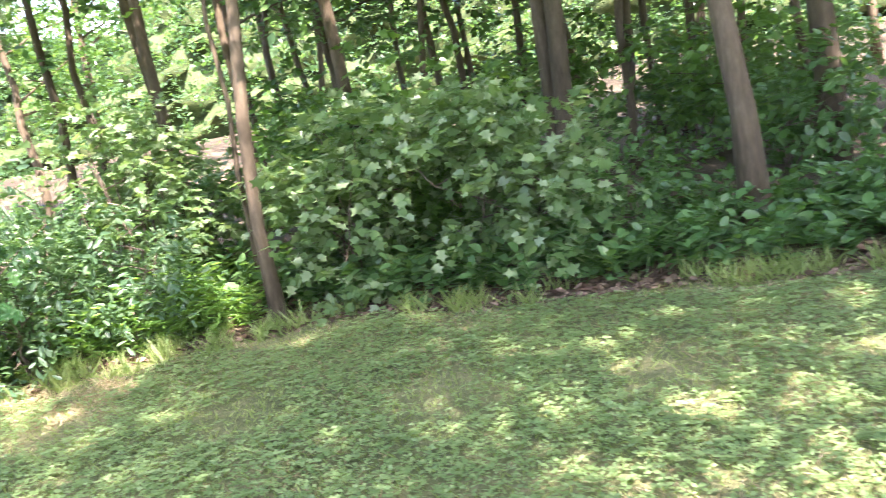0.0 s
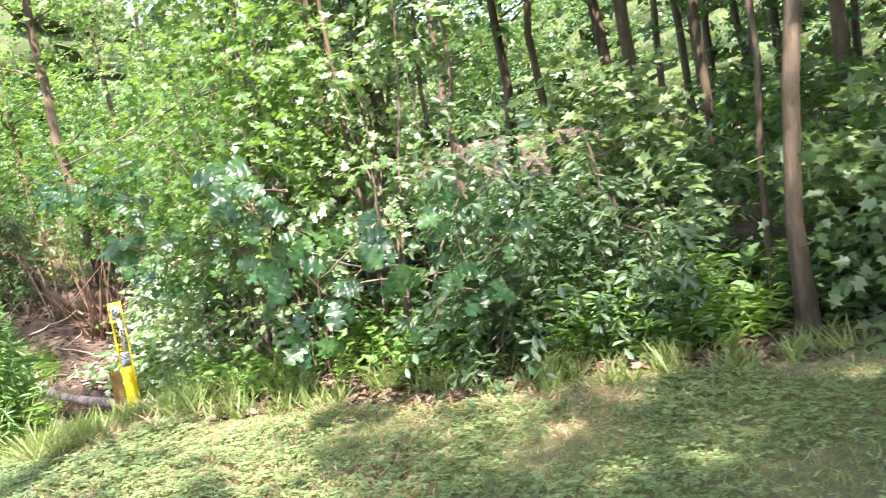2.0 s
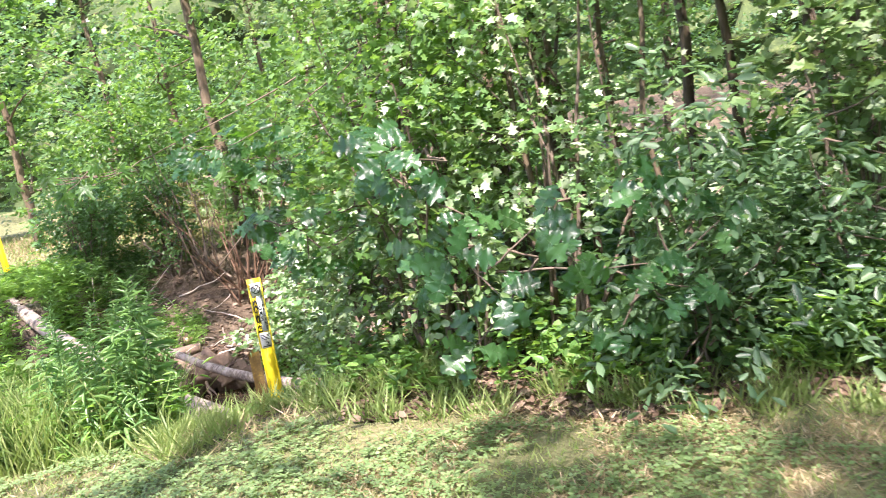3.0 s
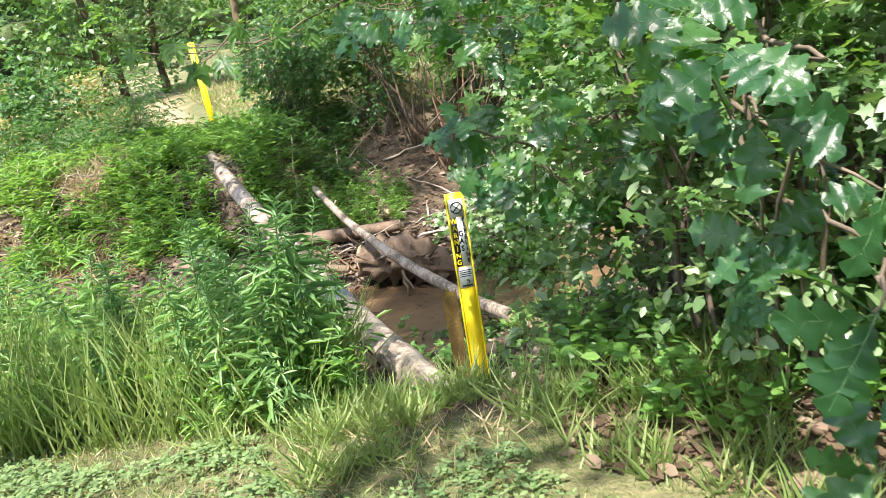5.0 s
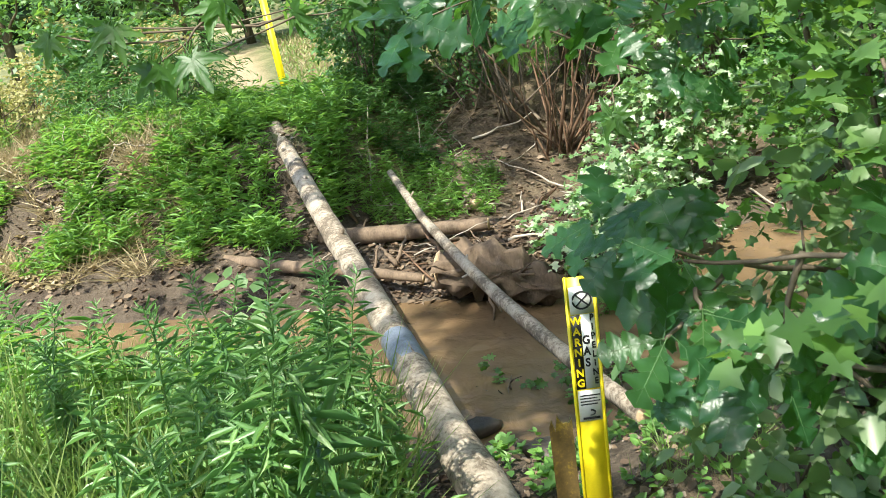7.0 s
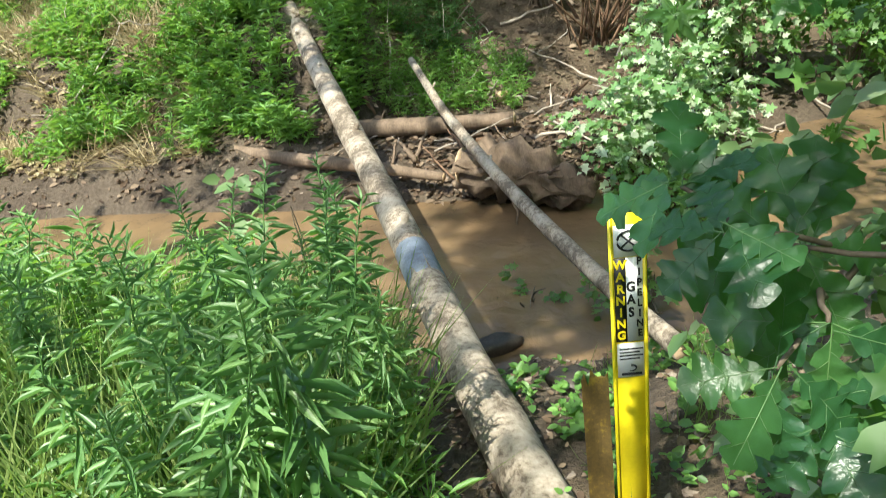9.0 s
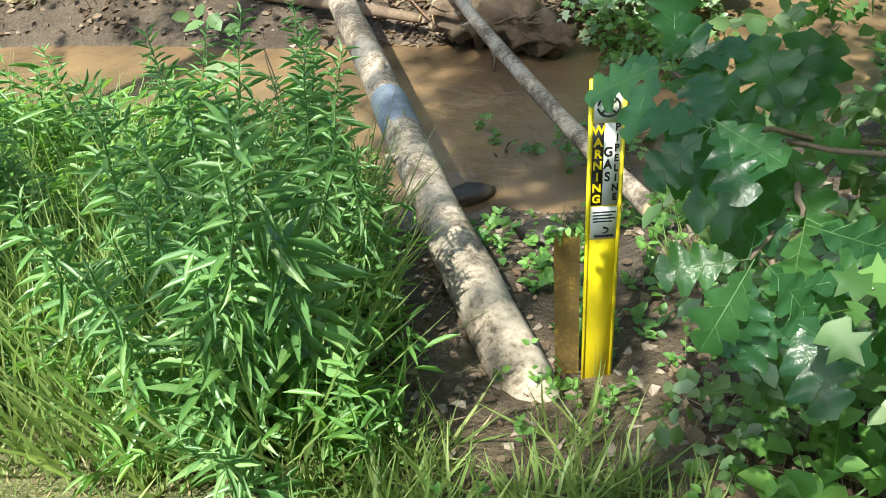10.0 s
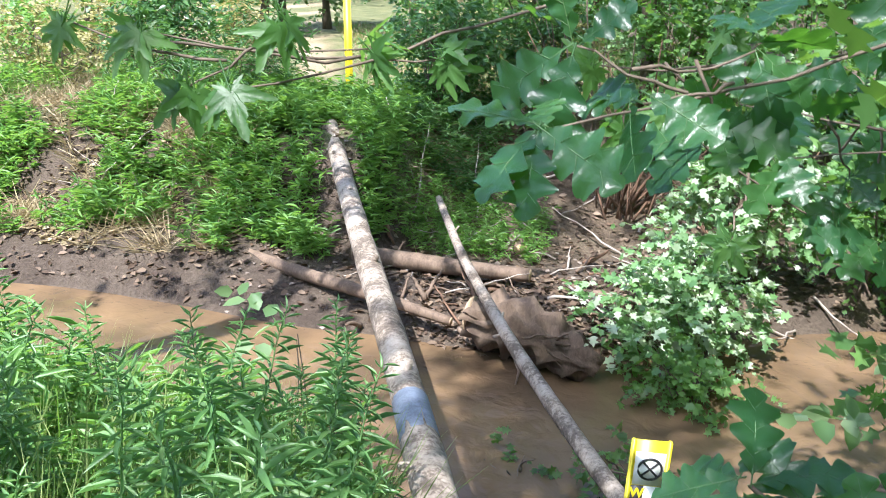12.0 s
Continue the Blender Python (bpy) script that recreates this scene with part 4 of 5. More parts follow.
weeds(1500, (-3.4, -0.4, -0.6, 2.0), lambda x, y: (x < -0.55 - 0.3 * np.clip(y, 0, 9)) & ((y > -0.35) | (x > -1.3)), 0.42, 0.08, 701, "bank_weeds", "mixed green weeds on the near bank", "leaf_weed", LANCE, 14)
weeds(2000, (-7.0, -1.8, 5.2, 8.8), lambda x, y: (tuft_noise(1.9 * x, 1.3 * y) + 0.07 * (x + 7) > np.where(x < -3.7, 0.62, 0.34)) & (y > creek_y(x) + 1.6 - 0.25 * clump(x, y)) & ((y < 8.4) | (x < -3.4)) & ((y > 7.0) | (abs(x + 1.97 + 0.351 * (y - 5.2)) > 0.22)), 0.33, 0.12, 702, "far_weeds", "bright green weeds on the far bank", "leaf_weed", LANCE, 18)
weeds(260, (-1.9, -0.3, 5.9, 6.9), lambda x, y: (y > creek_y(x) + 2.0), 0.3, 0.08, 703, "bank_top_weeds", "bright green weeds on the far bank", "leaf_weed", LANCE, 16)
weeds(320, (-2.1, -0.8, 6.8, 8.7), lambda x, y: (y > creek_y(x) + 2.0) & (abs(x + 1.97 + 0.351 * (y - 5.2)) > 0.22), 0.32, 0.1, 777, "bank_crest_weeds", "dark green weeds on the crest of the far bank", "leaf_shrub", LANCE, 16)
litter(1600, (-1.3, 0.6, 4.0, 5.6), lambda x, y: land(x, y) > WATER - 0.05, 523, 0.075, "debris_leaves", "pale dead leaves and bark heaped round the stump")
weeds(1500, (2.0, 10, -1, 9), lambda x, y: (y > creek_y(x) - 3.6) & (y < creek_y(x) - 0.9), 0.45, 0.11, 772, "right_bank_weeds", "rank green weeds on the shaded bank", "leaf_shrub", OVATE, 11)
weeds(650, (-3.5, -0.9, 0.5, 1.9), lambda x, y: x < -0.75 - 0.28 * y, 0.62, 0.12, 773, "tall_bank_weeds", "tall leafy weeds at the water side", "leaf_weed", LANCE, 15)
litter(420, (-0.7, 1.3, -1.3, 0.6), lambda x, y: x > -0.6, 524, 0.036, "foot_litter", "dead leaves round the marker foot")
weeds(70, (-0.65, 1.1, -0.9, 0.3), lambda x, y: clump(x, y), 0.13, 0.032, 774, "foot_seedlings", "small seedlings round the marker foot", "leaf_weed", OVATE, 8)
weeds(120, (-0.5, 0.7, 0.1, 1.6), lambda x, y: x + 0.3 * y > -0.1, 0.12, 0.05, 704, "mud_seedlings", "small green seedlings on the mud", "leaf_weed", OVATE, 7)
blades(4500, (-6.8, -3.2, 5.2, 7.2), lambda x, y: (y > creek_y(x) + 1.3) & clump(0.6 * x, 0.6 * y), 0.32, 0.011, 708, "dry_bank_debris", "straw", "pinkish cream dry debris hanging over the bank", 1.6)
blades(5000, (-7, -3.4, 6.6, 9.0), lambda x, y: y > creek_y(x) + 2.0, 0.4, 0.007, 705, "dry_bank_grass", "straw", "dry cream grass on the far bank", 1.1)
blades(7500, (-3.3, -0.7, -0.6, 2.0), lambda x, y: x < -0.6 - 0.3 * np.clip(y, 0, 9), 0.62, 0.009, 706, "reed_grass", "grass", "tall reed grass among the weeds", 0.35)
blades(18000, (-9, 4, 8.5, 22), lambda x, y: (y > creek_y(x) + 4.2) & (abs(x + 3.0 + 0.3 * (y - 8)) > 0.7), 0.14, 0.02, 707, "far_grass", "grass", "grass of the far field", 0.7)
blades(16000, (-9, 4, 8.5, 22), lambda x, y: (y > creek_y(x) + 4.2) & (abs(x + 3.0 + 0.3 * (y - 8)) > 0.7), 0.16, 0.02, 709, "far_dry_grass", "straw", "dry tan grass of the far field", 0.9)
litter(2600, (-6.8, -3.3, 5.2, 7.6), lambda x, y: (y > creek_y(x) + 1.25) & clump(0.5 * x + 1, 0.5 * y), 525, 0.075, "straw_litter", "pale dead leaves and stalks on the far bank", "straw")
for k in range(16):
    x, y = rng.uniform(-6.4, -3.2), rng.uniform(5.6, 7.0)
    a, L = rng.uniform(0, 6.28), rng.uniform(0.4, 1.1)
    x2, y2 = x + L * math.cos(a), y + 0.5 * L * math.sin(a)
    dead_stalks.append(((x, y, float(land(x, y)) + 0.02), (x2, y2, float(land(x2, y2)) + rng.uniform(0.05, 0.5)), rng.uniform(0.005, 0.012)))
shrub(-3.75, 7.9, 1.15, 0.75, 3200, 0.1, 710, "dark feathery bush on the far bank", "leaf_shrub", LANCE, 12, 0.0)
shrub(-4.9, 8.1, 1.0, 0.7, 2600, 0.1, 713, "dark feathery bush on the far bank", "leaf_shrub", LANCE, 12, 0.0)
shrub(-1.6, 8.0, 1.45, 0.7, 3600, 0.065, 711, "dark green bush beside the path", "leaf_shrub", OVATE, 7, 0.0)
shrub(-5.6, 9.3, 1.5, 0.9, 3000, 0.09, 714, "dark green bush on the far bank", "leaf_shrub", OVATE, 9, 0.0)
shrub(-1.7, 9.3, 1.7, 0.8, 3400, 0.08, 715, "dark green bush beside the path", "leaf_shrub", OVATE, 9, 0.0)
shrub(-0.5, 8.3, 1.5, 0.6, 2600, 0.075, 716, "dark green bush beside the path", "leaf_shrub", OVATE, 9, 0.1)
shrub(-6.2, 7.9, 1.1, 0.9, 2000, 0.06, 712, "sparse bush with yellowing leaves", "yellow_leaf", OVATE, 8, 0.1)

# silver maple shoots overhanging the water
shrub(0.98, 4.6, 1.1, 0.75, 2600, 0.085, 720, "pale silver maple shoots over the creek", "leaf_silver_lit", LOBED, 8, 0.1)
shrub(1.5, 5.9, 1.5, 0.8, 2600, 0.085, 721, "pale silver maple shoots over the creek", "leaf_silver_lit", LOBED, 8, 0.1)
shrub(0.8, 3.85, 0.62, 0.4, 900, 0.07, 722, "green maple shoots on the creek edge", "leaf_maple", LOBED, 7, 0.1)
shrub(3.0, 3.5, 1.6, 0.8, 2600, 0.08, 723, "green maple shoots on the creek edge", "leaf_maple", LOBED, 7, 0.1)
shrub(2.6, 6.0, 1.5, 0.8, 2200, 0.085, 724, "green maple shoots on the creek edge", "leaf_maple", LOBED, 7, 0.1)
shrub(0.9, 8.2, 2.6, 1.2, 4200, 0.09, 725, "leafy maple thicket on the far bank", "leaf_maple", LOBED, 9, 0.25)
shrub(2.6, 8.4, 3.2, 1.4, 4500, 0.09, 726, "leafy maple thicket on the far bank", "leaf_maple", LOBED, 9, 0.2)
shrub(-0.6, 9.6, 2.8, 1.2, 3800, 0.09, 727, "leafy maple thicket on the far bank", "leaf_maple", OVATE, 9, 0.3)
shrub(4.2, 7.5, 3.0, 1.4, 4000, 0.1, 728, "leafy maple thicket on the far bank", "leaf_maple", OVATE, 9, 0.1)


# ---- canes, roots, sticks ----
def cane_clump(x, y, n, hgt, seed, material, label, spread=0.35):
    r = np.random.default_rng(seed)
    th = thing("cane_clump", x, y, float(land(x, y)) - 0.05, label, "canes")
    for k in range(n):
        bd = Builder()
        f = r.normal(size=2) * spread * 0.4
        e = f + r.normal(size=2) * spread * 1.3
        tube(bd, bend((f[0], f[1], 0), (e[0], e[1], hgt * r.uniform(0.35, 1.2)), 6, 0.05, r), np.linspace(0.018, 0.006, 6) * r.uniform(0.5, 1.3), 6)
        part("cane", bd, M[material], th)
    return th


cane_clump(0.55, 7.3, 30, 1.6, 801, "cane", "dead reddish brown canes standing on the far bank")
cane_clump(-0.05, 7.7, 18, 1.9, 802, "twig", "grey stems standing on the far bank", 0.5)
cane_clump(1.6, 7.3, 14, 0.9, 803, "cane", "dead reddish brown canes standing on the far bank", 0.4)


def stick(a, b, r0, seed, material="pale_stick", label="bare dead stick lying over the bank", wob=0.03, name="stick"):
    rr = np.random.default_rng(seed)
    th = thing(name, *a, label, "stick", "sticks on the bank")
    bd = Builder()
    tube(bd, bend((0, 0, 0), np.subtract(b, a), 8, wob, rr), np.linspace(r0, r0 * 0.4, 8), 7)
    part("wood", bd, M[material], th)
    return th


stick((-0.39, 7.07, -0.69), (0.22, 7.38, -0.3), 0.02, 811)
stick((0.2, 7.35, -0.32), (0.3, 7.2, -0.8), 0.018, 812)
rng = np.random.default_rng(820)
for k in range(40):
    x, y = rng.uniform(-1.6, 2.4), rng.uniform(5.0, 7.4)
    a = rng.uniform(0, 6.28)
    L = rng.uniform(0.3, 1.0)
    z = float(land(x, y)) + 0.02
    x2, y2 = x + L * math.cos(a), y + L * math.sin(a)
    stick((x, y, z), (x2, y2, float(land(x2, y2)) + rng.uniform(0.0, 0.35)), rng.uniform(0.006, 0.016), 830 + k)

for k, (a, e, r0) in enumerate(dead_stalks):
    stick(a, e, r0, 880 + k, label="bleached dead stalk leaning over the far bank")

# root wad with a sawn face beside the pole log
sw = thing("stump", -0.56, 4.33, -0.8, "broken root stump with a sawn pale face in the creek", "stump")
rr = np.random.default_rng(850)
bd = Builder()
tube(bd, bend((-0.22, 0.05, 0.2), (0.75, -0.3, 0.02), 16, 0.02, rr, 0.03), np.interp(np.linspace(0, 1, 16), [0, 0.3, 0.6, 1], [0.15, 0.2, 0.16, 0.07]), 28, True, 0.3, rr)
part("body", bd, M["log_dark"], sw)
bd = Builder()
tube(bd, [(-0.222, 0.051, 0.2), (-0.236, 0.056, 0.2)], [0.15, 0.145], 14)
part("sawn_face", bd, M["cut_wood"], sw, "pale sawn face")
for k in range(26):
    bd = Builder()
    a = rr.uniform(-1.6, 1.6)
    p = np.array([0.2 + 0.1 * rr.normal(), -0.05, 0.1])
    e = p + np.array([math.cos(a) * 0.35, math.sin(a) * 0.35 - 0.1, rr.uniform(-0.2, 0.25)])
    tube(bd, bend(p, e, 6, 0.03, rr), np.linspace(0.03, 0.008, 6) * rr.uniform(0.5, 1.1), 6)
    part("root", bd, M["log_dark"], sw)


def oak_leaf_mesh(seed):
    """A broad leaf with forward-swept lobes, each ending in a few bristle points; pale midrib and side veins stand proud of it."""
    r = np.random.default_rng(seed)
    n = 61
    t = np.linspace(0, 1, n)
    env = 0.33 * np.sin(np.pi * t ** 1.25) ** 0.7 + 0.006
    count = 3.4 + 0.5 * r.uniform()
    curl, fold, twist, pleat = r.uniform(0.04, 0.24), r.uniform(0.06, 0.26), 0.2 * r.normal(), r.uniform(0.09, 0.16)
    bd, cols, peaks = Builder(), [], []

    def height(tt, w, s):
        return fold * np.abs(w) - curl * tt * tt - 0.55 * w * w + twist * tt * w * s + pleat * np.sin(2 * np.pi * count * tt + 9 * np.abs(w)) * np.abs(w)

    for s in (-1, 1):
        ph = 0.12 + 0.05 * r.normal()
        cyc = (count * (t - ph)) % 1.0
        lobe = 1 - np.abs(2 * ((cyc + 0.5) % 1.0) - 1)
        lobe = np.clip(1.5 * lobe, 0, 1) ** 0.8
        tooth = 0.07 * np.abs(np.sin(np.pi * 2.5 * count * (t - ph))) * (lobe > 0.75)
        w = env * (0.4 + 0.56 * lobe + tooth) * (1 + 0.04 * np.sin(9 * t + r.uniform(0, 6)))
        side = []
        for q in (0.33, 0.66, 1.0):
            along = t + 0.24 * q * w * np.sin(np.pi * t) ** 0.5
            side.append(np.stack([along, s * w * q, height(t, w * q, s)], 1))
        cols.append(side)
        peaks.append((s, w, [k for k in range(3, n - 4) if lobe[k] == 1.0 and lobe[k - 1] < 1.0]))
    mid = np.stack([t, 0 * t, -curl * t * t], 1)
    order = [cols[0][2], cols[0][1], cols[0][0], mid, cols[1][0], cols[1][1], cols[1][2]]
    v = np.concatenate(order)
    f = [[a * n + b, a * n + b + 1, (a + 1) * n + b + 1, (a + 1) * n + b] for a in range(6) for b in range(n - 1)]
    bd.add(v, f)
    blade_faces = len(f)
    tube(bd, [(-0.12, 0, 0.0), (0.0, 0, 0.003), (0.5, 0, 0.005 - curl * 0.25), (0.95, 0, 0.002 - curl * 0.9)], [0.009, 0.01, 0.006, 0.002], 5, False)
    for s, w, ks in peaks:
        for k in ks:
            a = max(0.02, t[k] - 0.16)
            q = np.linspace(0, 0.85, 4)
            tt = a + (t[k] - a) * q
            ww = w[k] * q
            tube(bd, np.stack([tt + 0.2 * ww, s * ww, height(tt, ww, s) + 0.004], 1), np.linspace(0.005, 0.0015, 4), 4, False)
    me = bd.mesh("leaf", M["leaf_oak"])
    me.materials.append(M["vein"])
    me.polygons.foreach_set("material_index", (np.arange(len(me.polygons)) >= blade_faces).astype(np.int32))
    return me


OAK = [oak_leaf_mesh(900 + k) for k in range(8)]


def maple_leaf_mesh(seed):
    """A five-pointed leaf with deep notches and a slight cup."""
    r = np.random.default_rng(seed)
    tips = [(-2.35, 0.42), (-1.15, 0.78), (0.0, 1.0), (1.15, 0.78), (2.35, 0.42)]
    out = []
    for k, (a, d) in enumerate(tips):
        for da, f in ((-0.3, 0.55), (-0.16, 0.62), (-0.12, 0.8), (0, 1.0), (0.12, 0.8), (0.16, 0.62), (0.3, 0.55)):
            out.append((a + da, d * f * (1 + 0.05 * r.normal())))
        if k < 4:
            out.append(((a + tips[k + 1][0]) / 2, 0.3))
    v = [(0.0, 0.0, 0.0)]
    for a, d in out:
        v.append((0.35 * d * math.cos(a) * 1.5, 0.55 * d * math.sin(a), 0.03 * math.cos(3 * a) * d - 0.14 * d * d))
    bd = Builder()
    bd.add(v, [[0, k, k + 1] for k in range(1, len(v) - 1)])
    tube(bd, [(-0.35, 0, 0.03), (-0.1, 0, 0.0), (0.0, 0, 0.0)], [0.01, 0.01, 0.008], 5, False)
    return bd.mesh("leaf", M["leaf_maple_big"])


MAPLE = [maple_leaf_mesh(930 + k) for k in range(4)]


def whorl(bt, rng, node, back, n, size, face, mesh, fan=1.0, droop=0.14):
    """Leaves spread like a star round the end of a twig; back is where the twig comes from, face the way their upper sides look."""
    node, face = np.asarray(node, float), norm(np.asarray(face, float))
    out = norm(node - np.asarray(back, float))
    out = norm(out - face * (out @ face) + 1e-4)
    side = np.cross(face, out)
    for k in range(n):
        a = fan * 2.3 * ((k + 0.5) / n * 2 - 1) + 0.2 * rng.normal()
        ax = norm(out * math.cos(a) + side * math.sin(a) + face * 0.18 * rng.normal() + np.array([0, 0, -droop]))
        nr = face + 0.4 * rng.normal(size=3)
        sd = norm(np.cross(nr, ax))
        nn = np.cross(ax, sd)
        sc = size * rng.uniform(0.7, 1.2)
        p = node + ax * sc * 0.1 + nn * 0.006 * k
        lf = new("leaf", mesh[int(rng.integers(0, len(mesh)))])
        lf.parent = bt
        lf.matrix_basis = Matrix([(ax[c] * sc, sd[c] * sc, nn[c] * sc, p[c]) for c in range(3)] + [(0, 0, 0, 1)])


def branch(th, root, nodes, n, size, seed, mesh=OAK, face=(-0.1, -0.75, 0.65), thick=1.0, fan=1.0, heel=None, droop=0.14):
    """A low limb of th: from heel to root, then twigs to every node, each ending in a star of leaves."""
    r = np.random.default_rng(seed)
    o = np.array(th.matrix_basis.translation)
    if heel is not None:
        bd = Builder()
        tube(bd, bend(np.subtract(heel, o), np.subtract(root, o), 9, 0.03, r), np.linspace(0.013, 0.005, 9) * thick, 7)
        part("limb", bd, M["twig"], th)
    last = np.subtract(root, o)
    for node in nodes:
        nd = np.subtract(node, o)
        bd = Builder()
        tube(bd, bend(last, nd, 7, 0.012, r, -0.01), np.linspace(0.006, 0.003, 7) * thick, 6)
        tw = part("twig", bd, M["twig"], th)
        whorl(tw, r, nd, last, n, size, np.asarray(face) + 0.3 * r.normal(size=3), mesh, fan, droop)
        last = last * 0.5 + nd * 0.5



# brush along the far path
rng = np.random.default_rng(760)
for k in range(26):
    x, y = rng.uniform(-11, 1.5), rng.uniform(9.3, 17)
    if abs(x + 3.0 + 0.3 * (y - 8)) < 1.0:
        continue
    shrub(x, y, rng.uniform(0.5, 1.5), rng.uniform(0.5, 0.9), 1100, 0.085, 761 + k, "sunlit brush beside the far path", rng.choice(["leaf_lime", "yellow_leaf", "straw", "leaf_weed"]), OVATE, 6, 0.0)
for k in range(9):
    a = radians(rng.uniform(75, 140))
    d = rng.uniform(15, 23)
    x, y = d * math.cos(a), d * math.sin(a)
    tree(x, y, rng.uniform(6, 9), 0.1, (0, 0), 1.0, 2.6, 4500, 0.17, 790 + k, "sunlit tree beyond the far field", rng.choice(["leaf_lime", "leaf_maple"]), DIAMOND, 12, "far field trees")
weeds(1500, (1.5, 10.5, -8, 2.5), lambda x, y: (y > edge_y(x) + 0.25) & (y < edge_y(x) + 4.5) & (np.abs(y - creek_y(x)) > 2), 0.32, 0.1, 770, "wood_undergrowth", "broad-leaved undergrowth on the wood floor", "leaf_shrub", OVATE, 11)
weeds(1800, (3.0, 13.0, 4.0, 14.0), lambda x, y: (y > creek_y(x) + 1.6) & (y < creek_y(x) + 5.5), 0.55, 0.13, 776, "far_side_undergrowth", "broad-leaved undergrowth beyond the creek", "leaf_shrub", OVATE, 11)
weeds(200, (2.1, 3.0, -3.2, -2.2), lambda x, y: (y > edge_y(x) + 0.1), 0.42, 0.11, 775, "trunk_side_weeds", "bright green weeds beside the slim tree", "leaf_weed", LANCE, 14)
weeds(260, (0.3, 2.0, -2.4, -0.2), lambda x, y: (y > edge_y(x) + 0.1), 0.3, 0.07, 771, "thicket_undergrowth", "leafy seedlings under the thicket", "leaf_weed", OVATE, 11)


def sapling(name, x, y, height, r, seed, label):
    rr = np.random.default_rng(seed)
    th = thing(name, x, y, float(land(x, y)) - 0.05, label, "tree")
    bd = Builder()
    tube(bd, bend((0, 0, 0), (0.05, 0.1, height), 10, 0.03, rr), np.linspace(r, r * 0.35, 10), 9, True, 0.03, rr)
    part("trunk", bd, M["bark"], th)
    return th


# the oak sapling at the bank: low limbs with single dark glossy leaves, over the walk
oak = sapling("oak_sapling", 1.0, -0.95, 3.2, 0.035, 905, "young oak with large glossy lobed leaves over the walk")
TOP, SIDE = (1.03, -0.87, 2.3), (1.02, -0.9, 1.25)
branch(oak, (0.2, -0.45, 1.86), [(-0.281, -0.727, 1.746), (-0.16, -0.64, 1.775), (-0.25, -0.6, 1.84), (0.0, -0.5, 1.84), (-0.05, -0.55, 1.73)], 5, 0.11, 911, face=(-0.15, -0.7, 0.75), heel=TOP, thick=0.5)
branch(oak, (0.42, -0.8, 1.2), [(0.005, -1.067, 1.394), (0.047, -1.121, 1.259), (0.122, -0.969, 1.321), (0.117, -1.066, 1.276), (0.071, -0.882, 1.335), (-0.003, -0.85, 1.359), (0.095, -1.134, 1.192)], 5, 0.105, 912, face=(-0.3, -0.75, 0.6), heel=SIDE)
branch(oak, (0.8, -2.0, 1.55), [(0.45, -2.326, 1.638), (0.4, -2.2, 1.59), (0.52, -2.278, 1.504), (0.56, -2.18, 1.22), (0.45, -2.1, 1.7), (0.7, -2.4, 1.35), (0.62, -2.0, 1.0)], 6, 0.14, 913, face=(-0.3, -0.8, 0.5), heel=(1.02, -0.9, 1.6))
branch(oak, (0.75, -2.3, 1.2), [(0.511, -2.7, 1.249), (0.7, -2.65, 1.05), (0.85, -2.75, 1.3), (1.05, -2.6, 1.1), (0.6, -2.55, 0.85)], 6, 0.14, 914, face=(-0.1, -0.8, 0.55), heel=(1.01, -0.92, 1.0))
branch(oak, (1.15, -2.2, 1.0), [(1.3, -2.75, 1.05), (1.5, -2.7, 0.9), (1.2, -2.6, 0.75), (1.65, -2.75, 1.15), (1.4, -2.65, 1.3)], 6, 0.14, 915, face=(-0.1, -0.8, 0.55), heel=(1.0, -0.93, 0.8))
branch(oak, (0.55, -1.0, 1.35), [(0.36, -1.25, 1.372), (0.1, -0.98, 1.33), (0.25, -0.999, 1.12), (0.4, -1.15, 1.1), (0.5, -1.3, 1.25)], 5, 0.12, 916, face=(-0.2, -0.8, 0.6), heel=SIDE)
branch(oak, (0.6, -0.3, 1.75), [(0.175, -0.03, 1.6), (0.09, 0.0, 1.7), (0.333, 0.03, 1.56), (0.277, -0.14, 1.766), (0.45, 0.1, 1.65), (0.4, 0.0, 1.45), (0.6, 0.2, 1.5)], 6, 0.13, 917, face=(-0.1, -0.8, 0.55), heel=TOP, thick=0.5)

# a maple limb hanging over the bank
mp = sapling("maple_sapling", 1.35, 0.35, 3.4, 0.04, 906, "young maple with a long limb of pointed leaves over the creek")
branch(mp, (-0.45, 0.0, 1.82), [(-0.841, -0.321, 1.71), (-1.012, -0.293, 1.8), (-0.77, -0.283, 1.825), (-0.95, -0.25, 1.7), (-1.2, -0.2, 1.8), (-0.62, -0.15, 1.78), (-0.5, -0.05, 1.76)], 5, 0.16, 921, MAPLE, (-0.1, -0.85, 0.45), 0.6, 0.8, heel=(1.38, 0.43, 2.4), droop=0.9)
branch(mp, (0.4, 0.6, 1.75), [(0.0, 0.4, 1.62), (0.15, 0.5, 1.8), (-0.2, 0.45, 1.72), (0.3, 0.45, 1.5), (-0.1, 0.5, 1.55), (0.45, 0.5, 1.35), (0.2, 0.4, 1.3)], 6, 0.14, 922, MAPLE, (-0.1, -0.85, 0.45), 0.7, 1.0, heel=(1.38, 0.43, 2.1), droop=0.6)

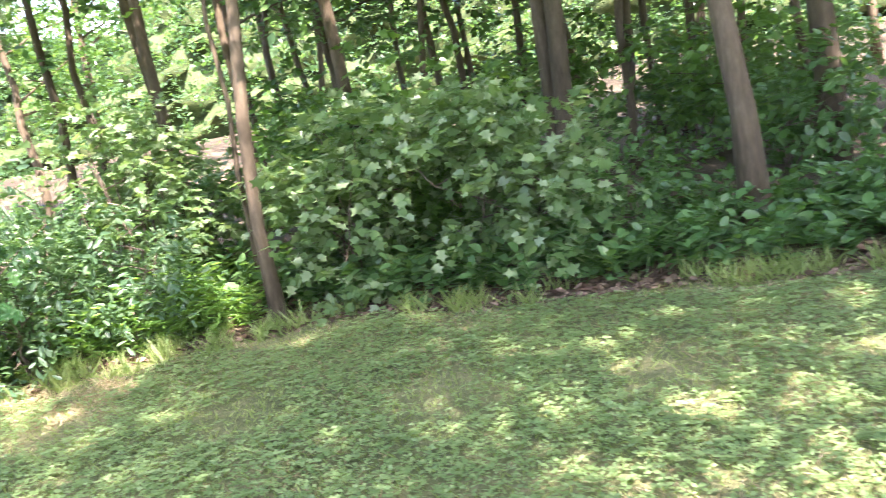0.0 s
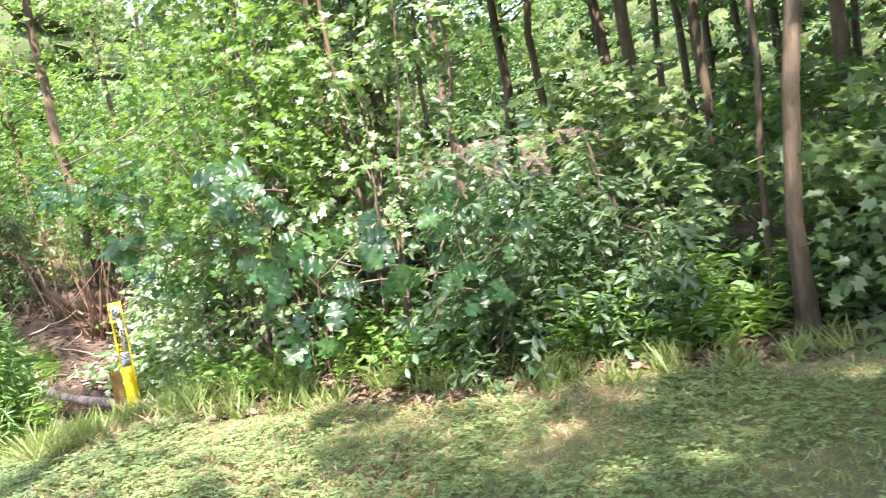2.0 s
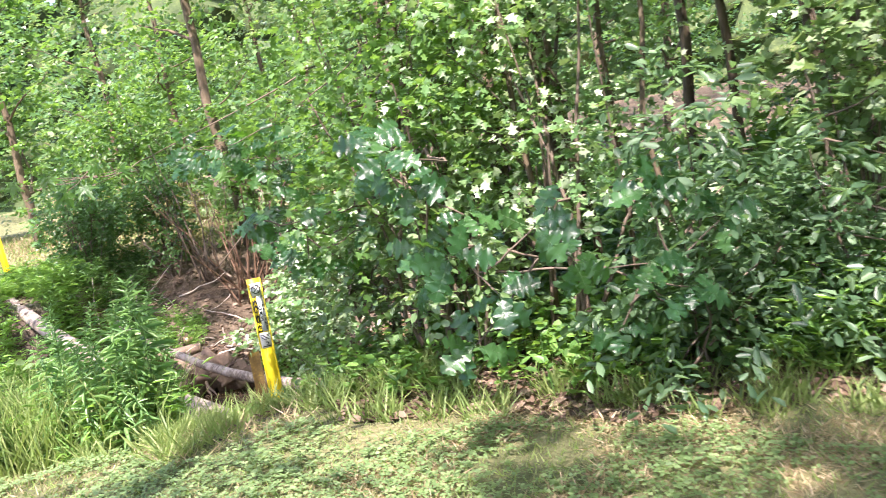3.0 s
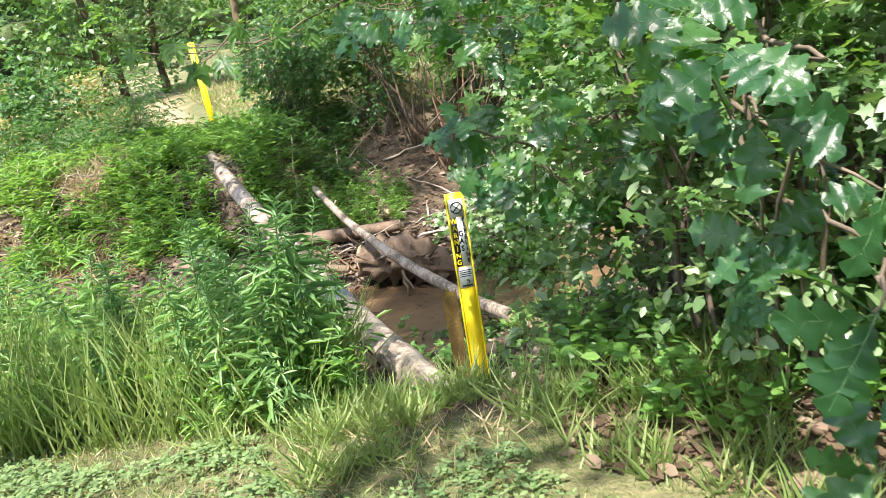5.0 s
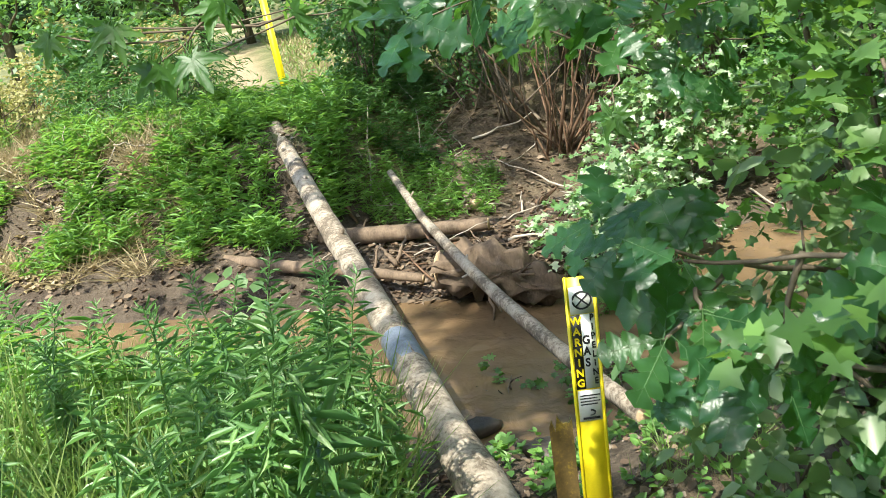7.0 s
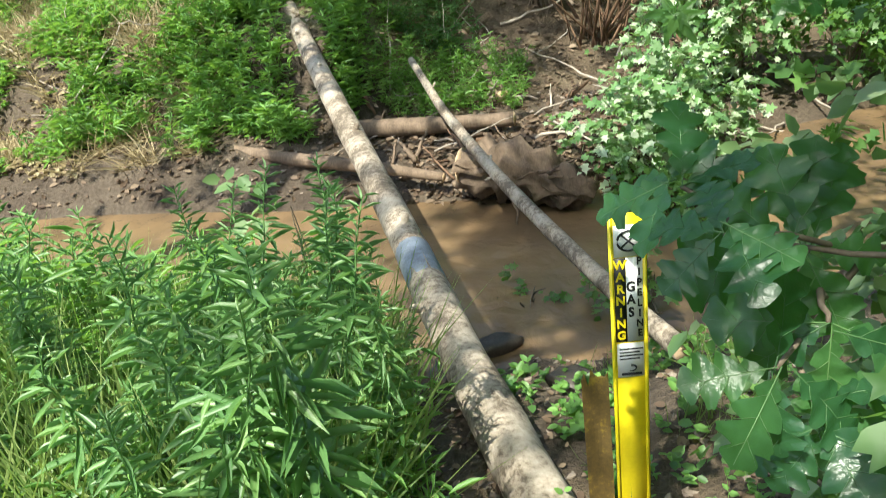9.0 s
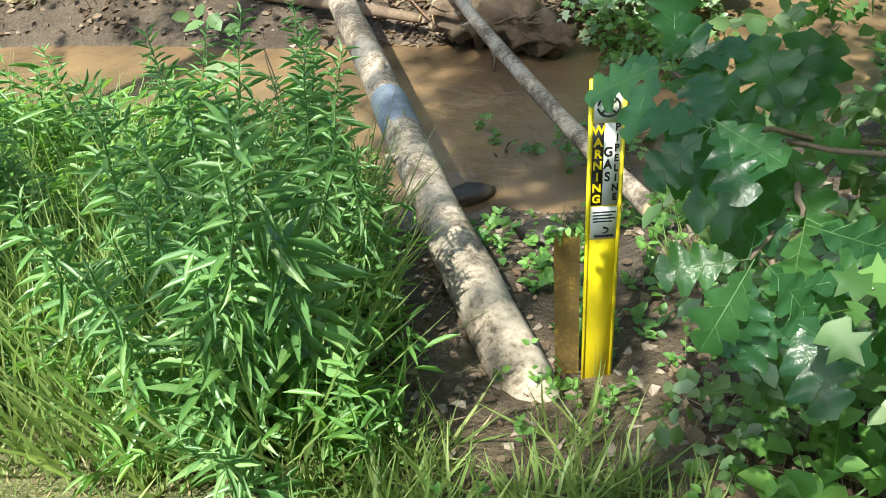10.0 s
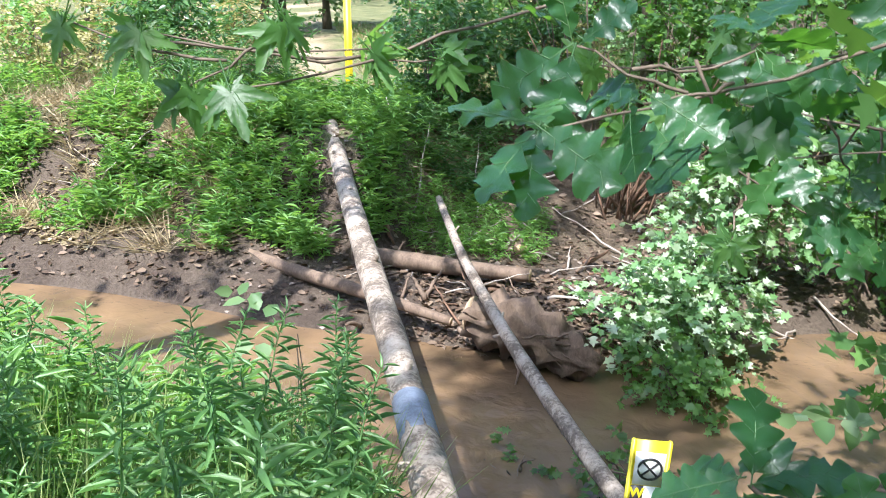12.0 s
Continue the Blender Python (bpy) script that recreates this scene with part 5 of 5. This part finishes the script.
# the bright small-leaved bush that leans round the marker
shrub(0.78, -0.5, 1.25, 0.46, 1900, 0.062, 940, "bright green small-leaved bush leaning on the marker", "leaf_lime", OVATE, 7, 0.15, (-0.05, -0.05), 16)
shrub(1.0, -1.3, 1.5, 0.5, 1800, 0.062, 941, "bright green small-leaved bush", "leaf_lime", OVATE, 7, 0.1)
shrub(0.45, -0.42, 0.5, 0.3, 420, 0.055, 944, "low lime green seedlings beside the marker", "leaf_lime", OVATE, 5, 0.0)
shrub(-1.32, 1.85, 1.15, 0.2, 70, 0.12, 945, "tall sprig of broad lime green leaves by the water", "leaf_lime", OVATE, 3, 0.3, (0, 0), 6)
shrub(-0.35, 2.75, 0.35, 0.25, 130, 0.06, 942, "maple seedling sprays over the water", "leaf_maple", LOBED, 4, 0.1)
shrub(0.35, 2.6, 0.5, 0.35, 260, 0.065, 943, "maple seedling sprays over the water", "leaf_maple", LOBED, 4, 0.1)


def clods(n, box_, keep, seed, size, label, name):
    r = np.random.default_rng(seed)
    p = scatter(n, r, box_, keep)
    bd = Builder()
    for q in p:
        k = 8
        v = norm(r.normal(size=(k, 3))) * r.uniform(0.6, 1.1, (k, 1))
        bm = bmesh.new()
        for c in v:
            bm.verts.new(c * np.array([1, 1, 0.6]) * size * r.uniform(0.4, 1.4))
        bmesh.ops.convex_hull(bm, input=bm.verts[:])
        bm.verts.index_update()
        co = np.array([c.co[:] for c in bm.verts]) + q
        bd.add(co, [[c.index for c in f.verts] for f in bm.faces if len(f.verts) == 3])
        bm.free()
    tagged(part(name, bd, M["stone"], smooth=False), label, "stones", kind="stuff")


def slab(x, y, z, size, rz, seed, label):
    """A flat water-worn stone with rounded edges."""
    r = np.random.default_rng(seed)
    th = thing("stone", x, y, z, label, "stone", rz=rz)
    bd = Builder()
    ring = [(1 + 0.12 * r.normal()) for _ in range(14)]
    rows = [(0.8, -0.5), (1.0, -0.1), (0.97, 0.3), (0.75, 0.5)]
    v = [(size[0] * q * ring[k] * math.cos(k * math.pi / 7), size[1] * q * ring[k] * math.sin(k * math.pi / 7), size[2] * h + 0.006 * r.normal()) for q, h in rows for k in range(14)]
    bd.add(v, [[a * 14 + k, a * 14 + (k + 1) % 14, (a + 1) * 14 + (k + 1) % 14, (a + 1) * 14 + k] for a in range(3) for k in range(14)])
    bd.f.append(np.arange(42, 56)[None])
    bd.f.append(np.arange(13, -1, -1)[None])
    part("body", bd, M["dark_stone"], th)
    return th


slab(-0.52, 2.2, -0.86, (0.14, 0.075, 0.09), 20, 990, "dark wet flat stone at the water edge")
slab(-0.12, 1.15, float(land(-0.12, 1.15)) + 0.02, (0.12, 0.08, 0.08), -30, 991, "brown stone lying in the mud")
slab(0.1, 1.45, float(land(0.1, 1.45)) + 0.01, (0.09, 0.07, 0.06), 50, 992, "brown stone lying in the mud")
clods(420, (-0.9, 1.1, -0.5, 2.2), lambda x, y: land(x, y) > WATER, 950, 0.03, "clods and stones on the near mud", "mud_clods")
clods(320, (-3.0, 1.4, 4.3, 6.4), lambda x, y: land(x, y) > WATER, 951, 0.035, "clods and bark lumps on the far mud", "far_clods")
rng = np.random.default_rng(960)
for k in range(30):
    x, y = rng.uniform(-1.9, 0.3), rng.uniform(4.35, 6.0)
    a, L = rng.uniform(0, 6.28), rng.uniform(0.15, 0.5)
    x2, y2 = x + L * math.cos(a), y + L * math.sin(a)
    stick((x, y, float(land(x, y)) + 0.03), (x2, y2, max(WATER, float(land(x2, y2))) + rng.uniform(0.01, 0.16)), rng.uniform(0.008, 0.03), 970 + k, "log_dark" if k % 3 else "cane", "broken driftwood piece by the stump", 0.02, "driftwood")
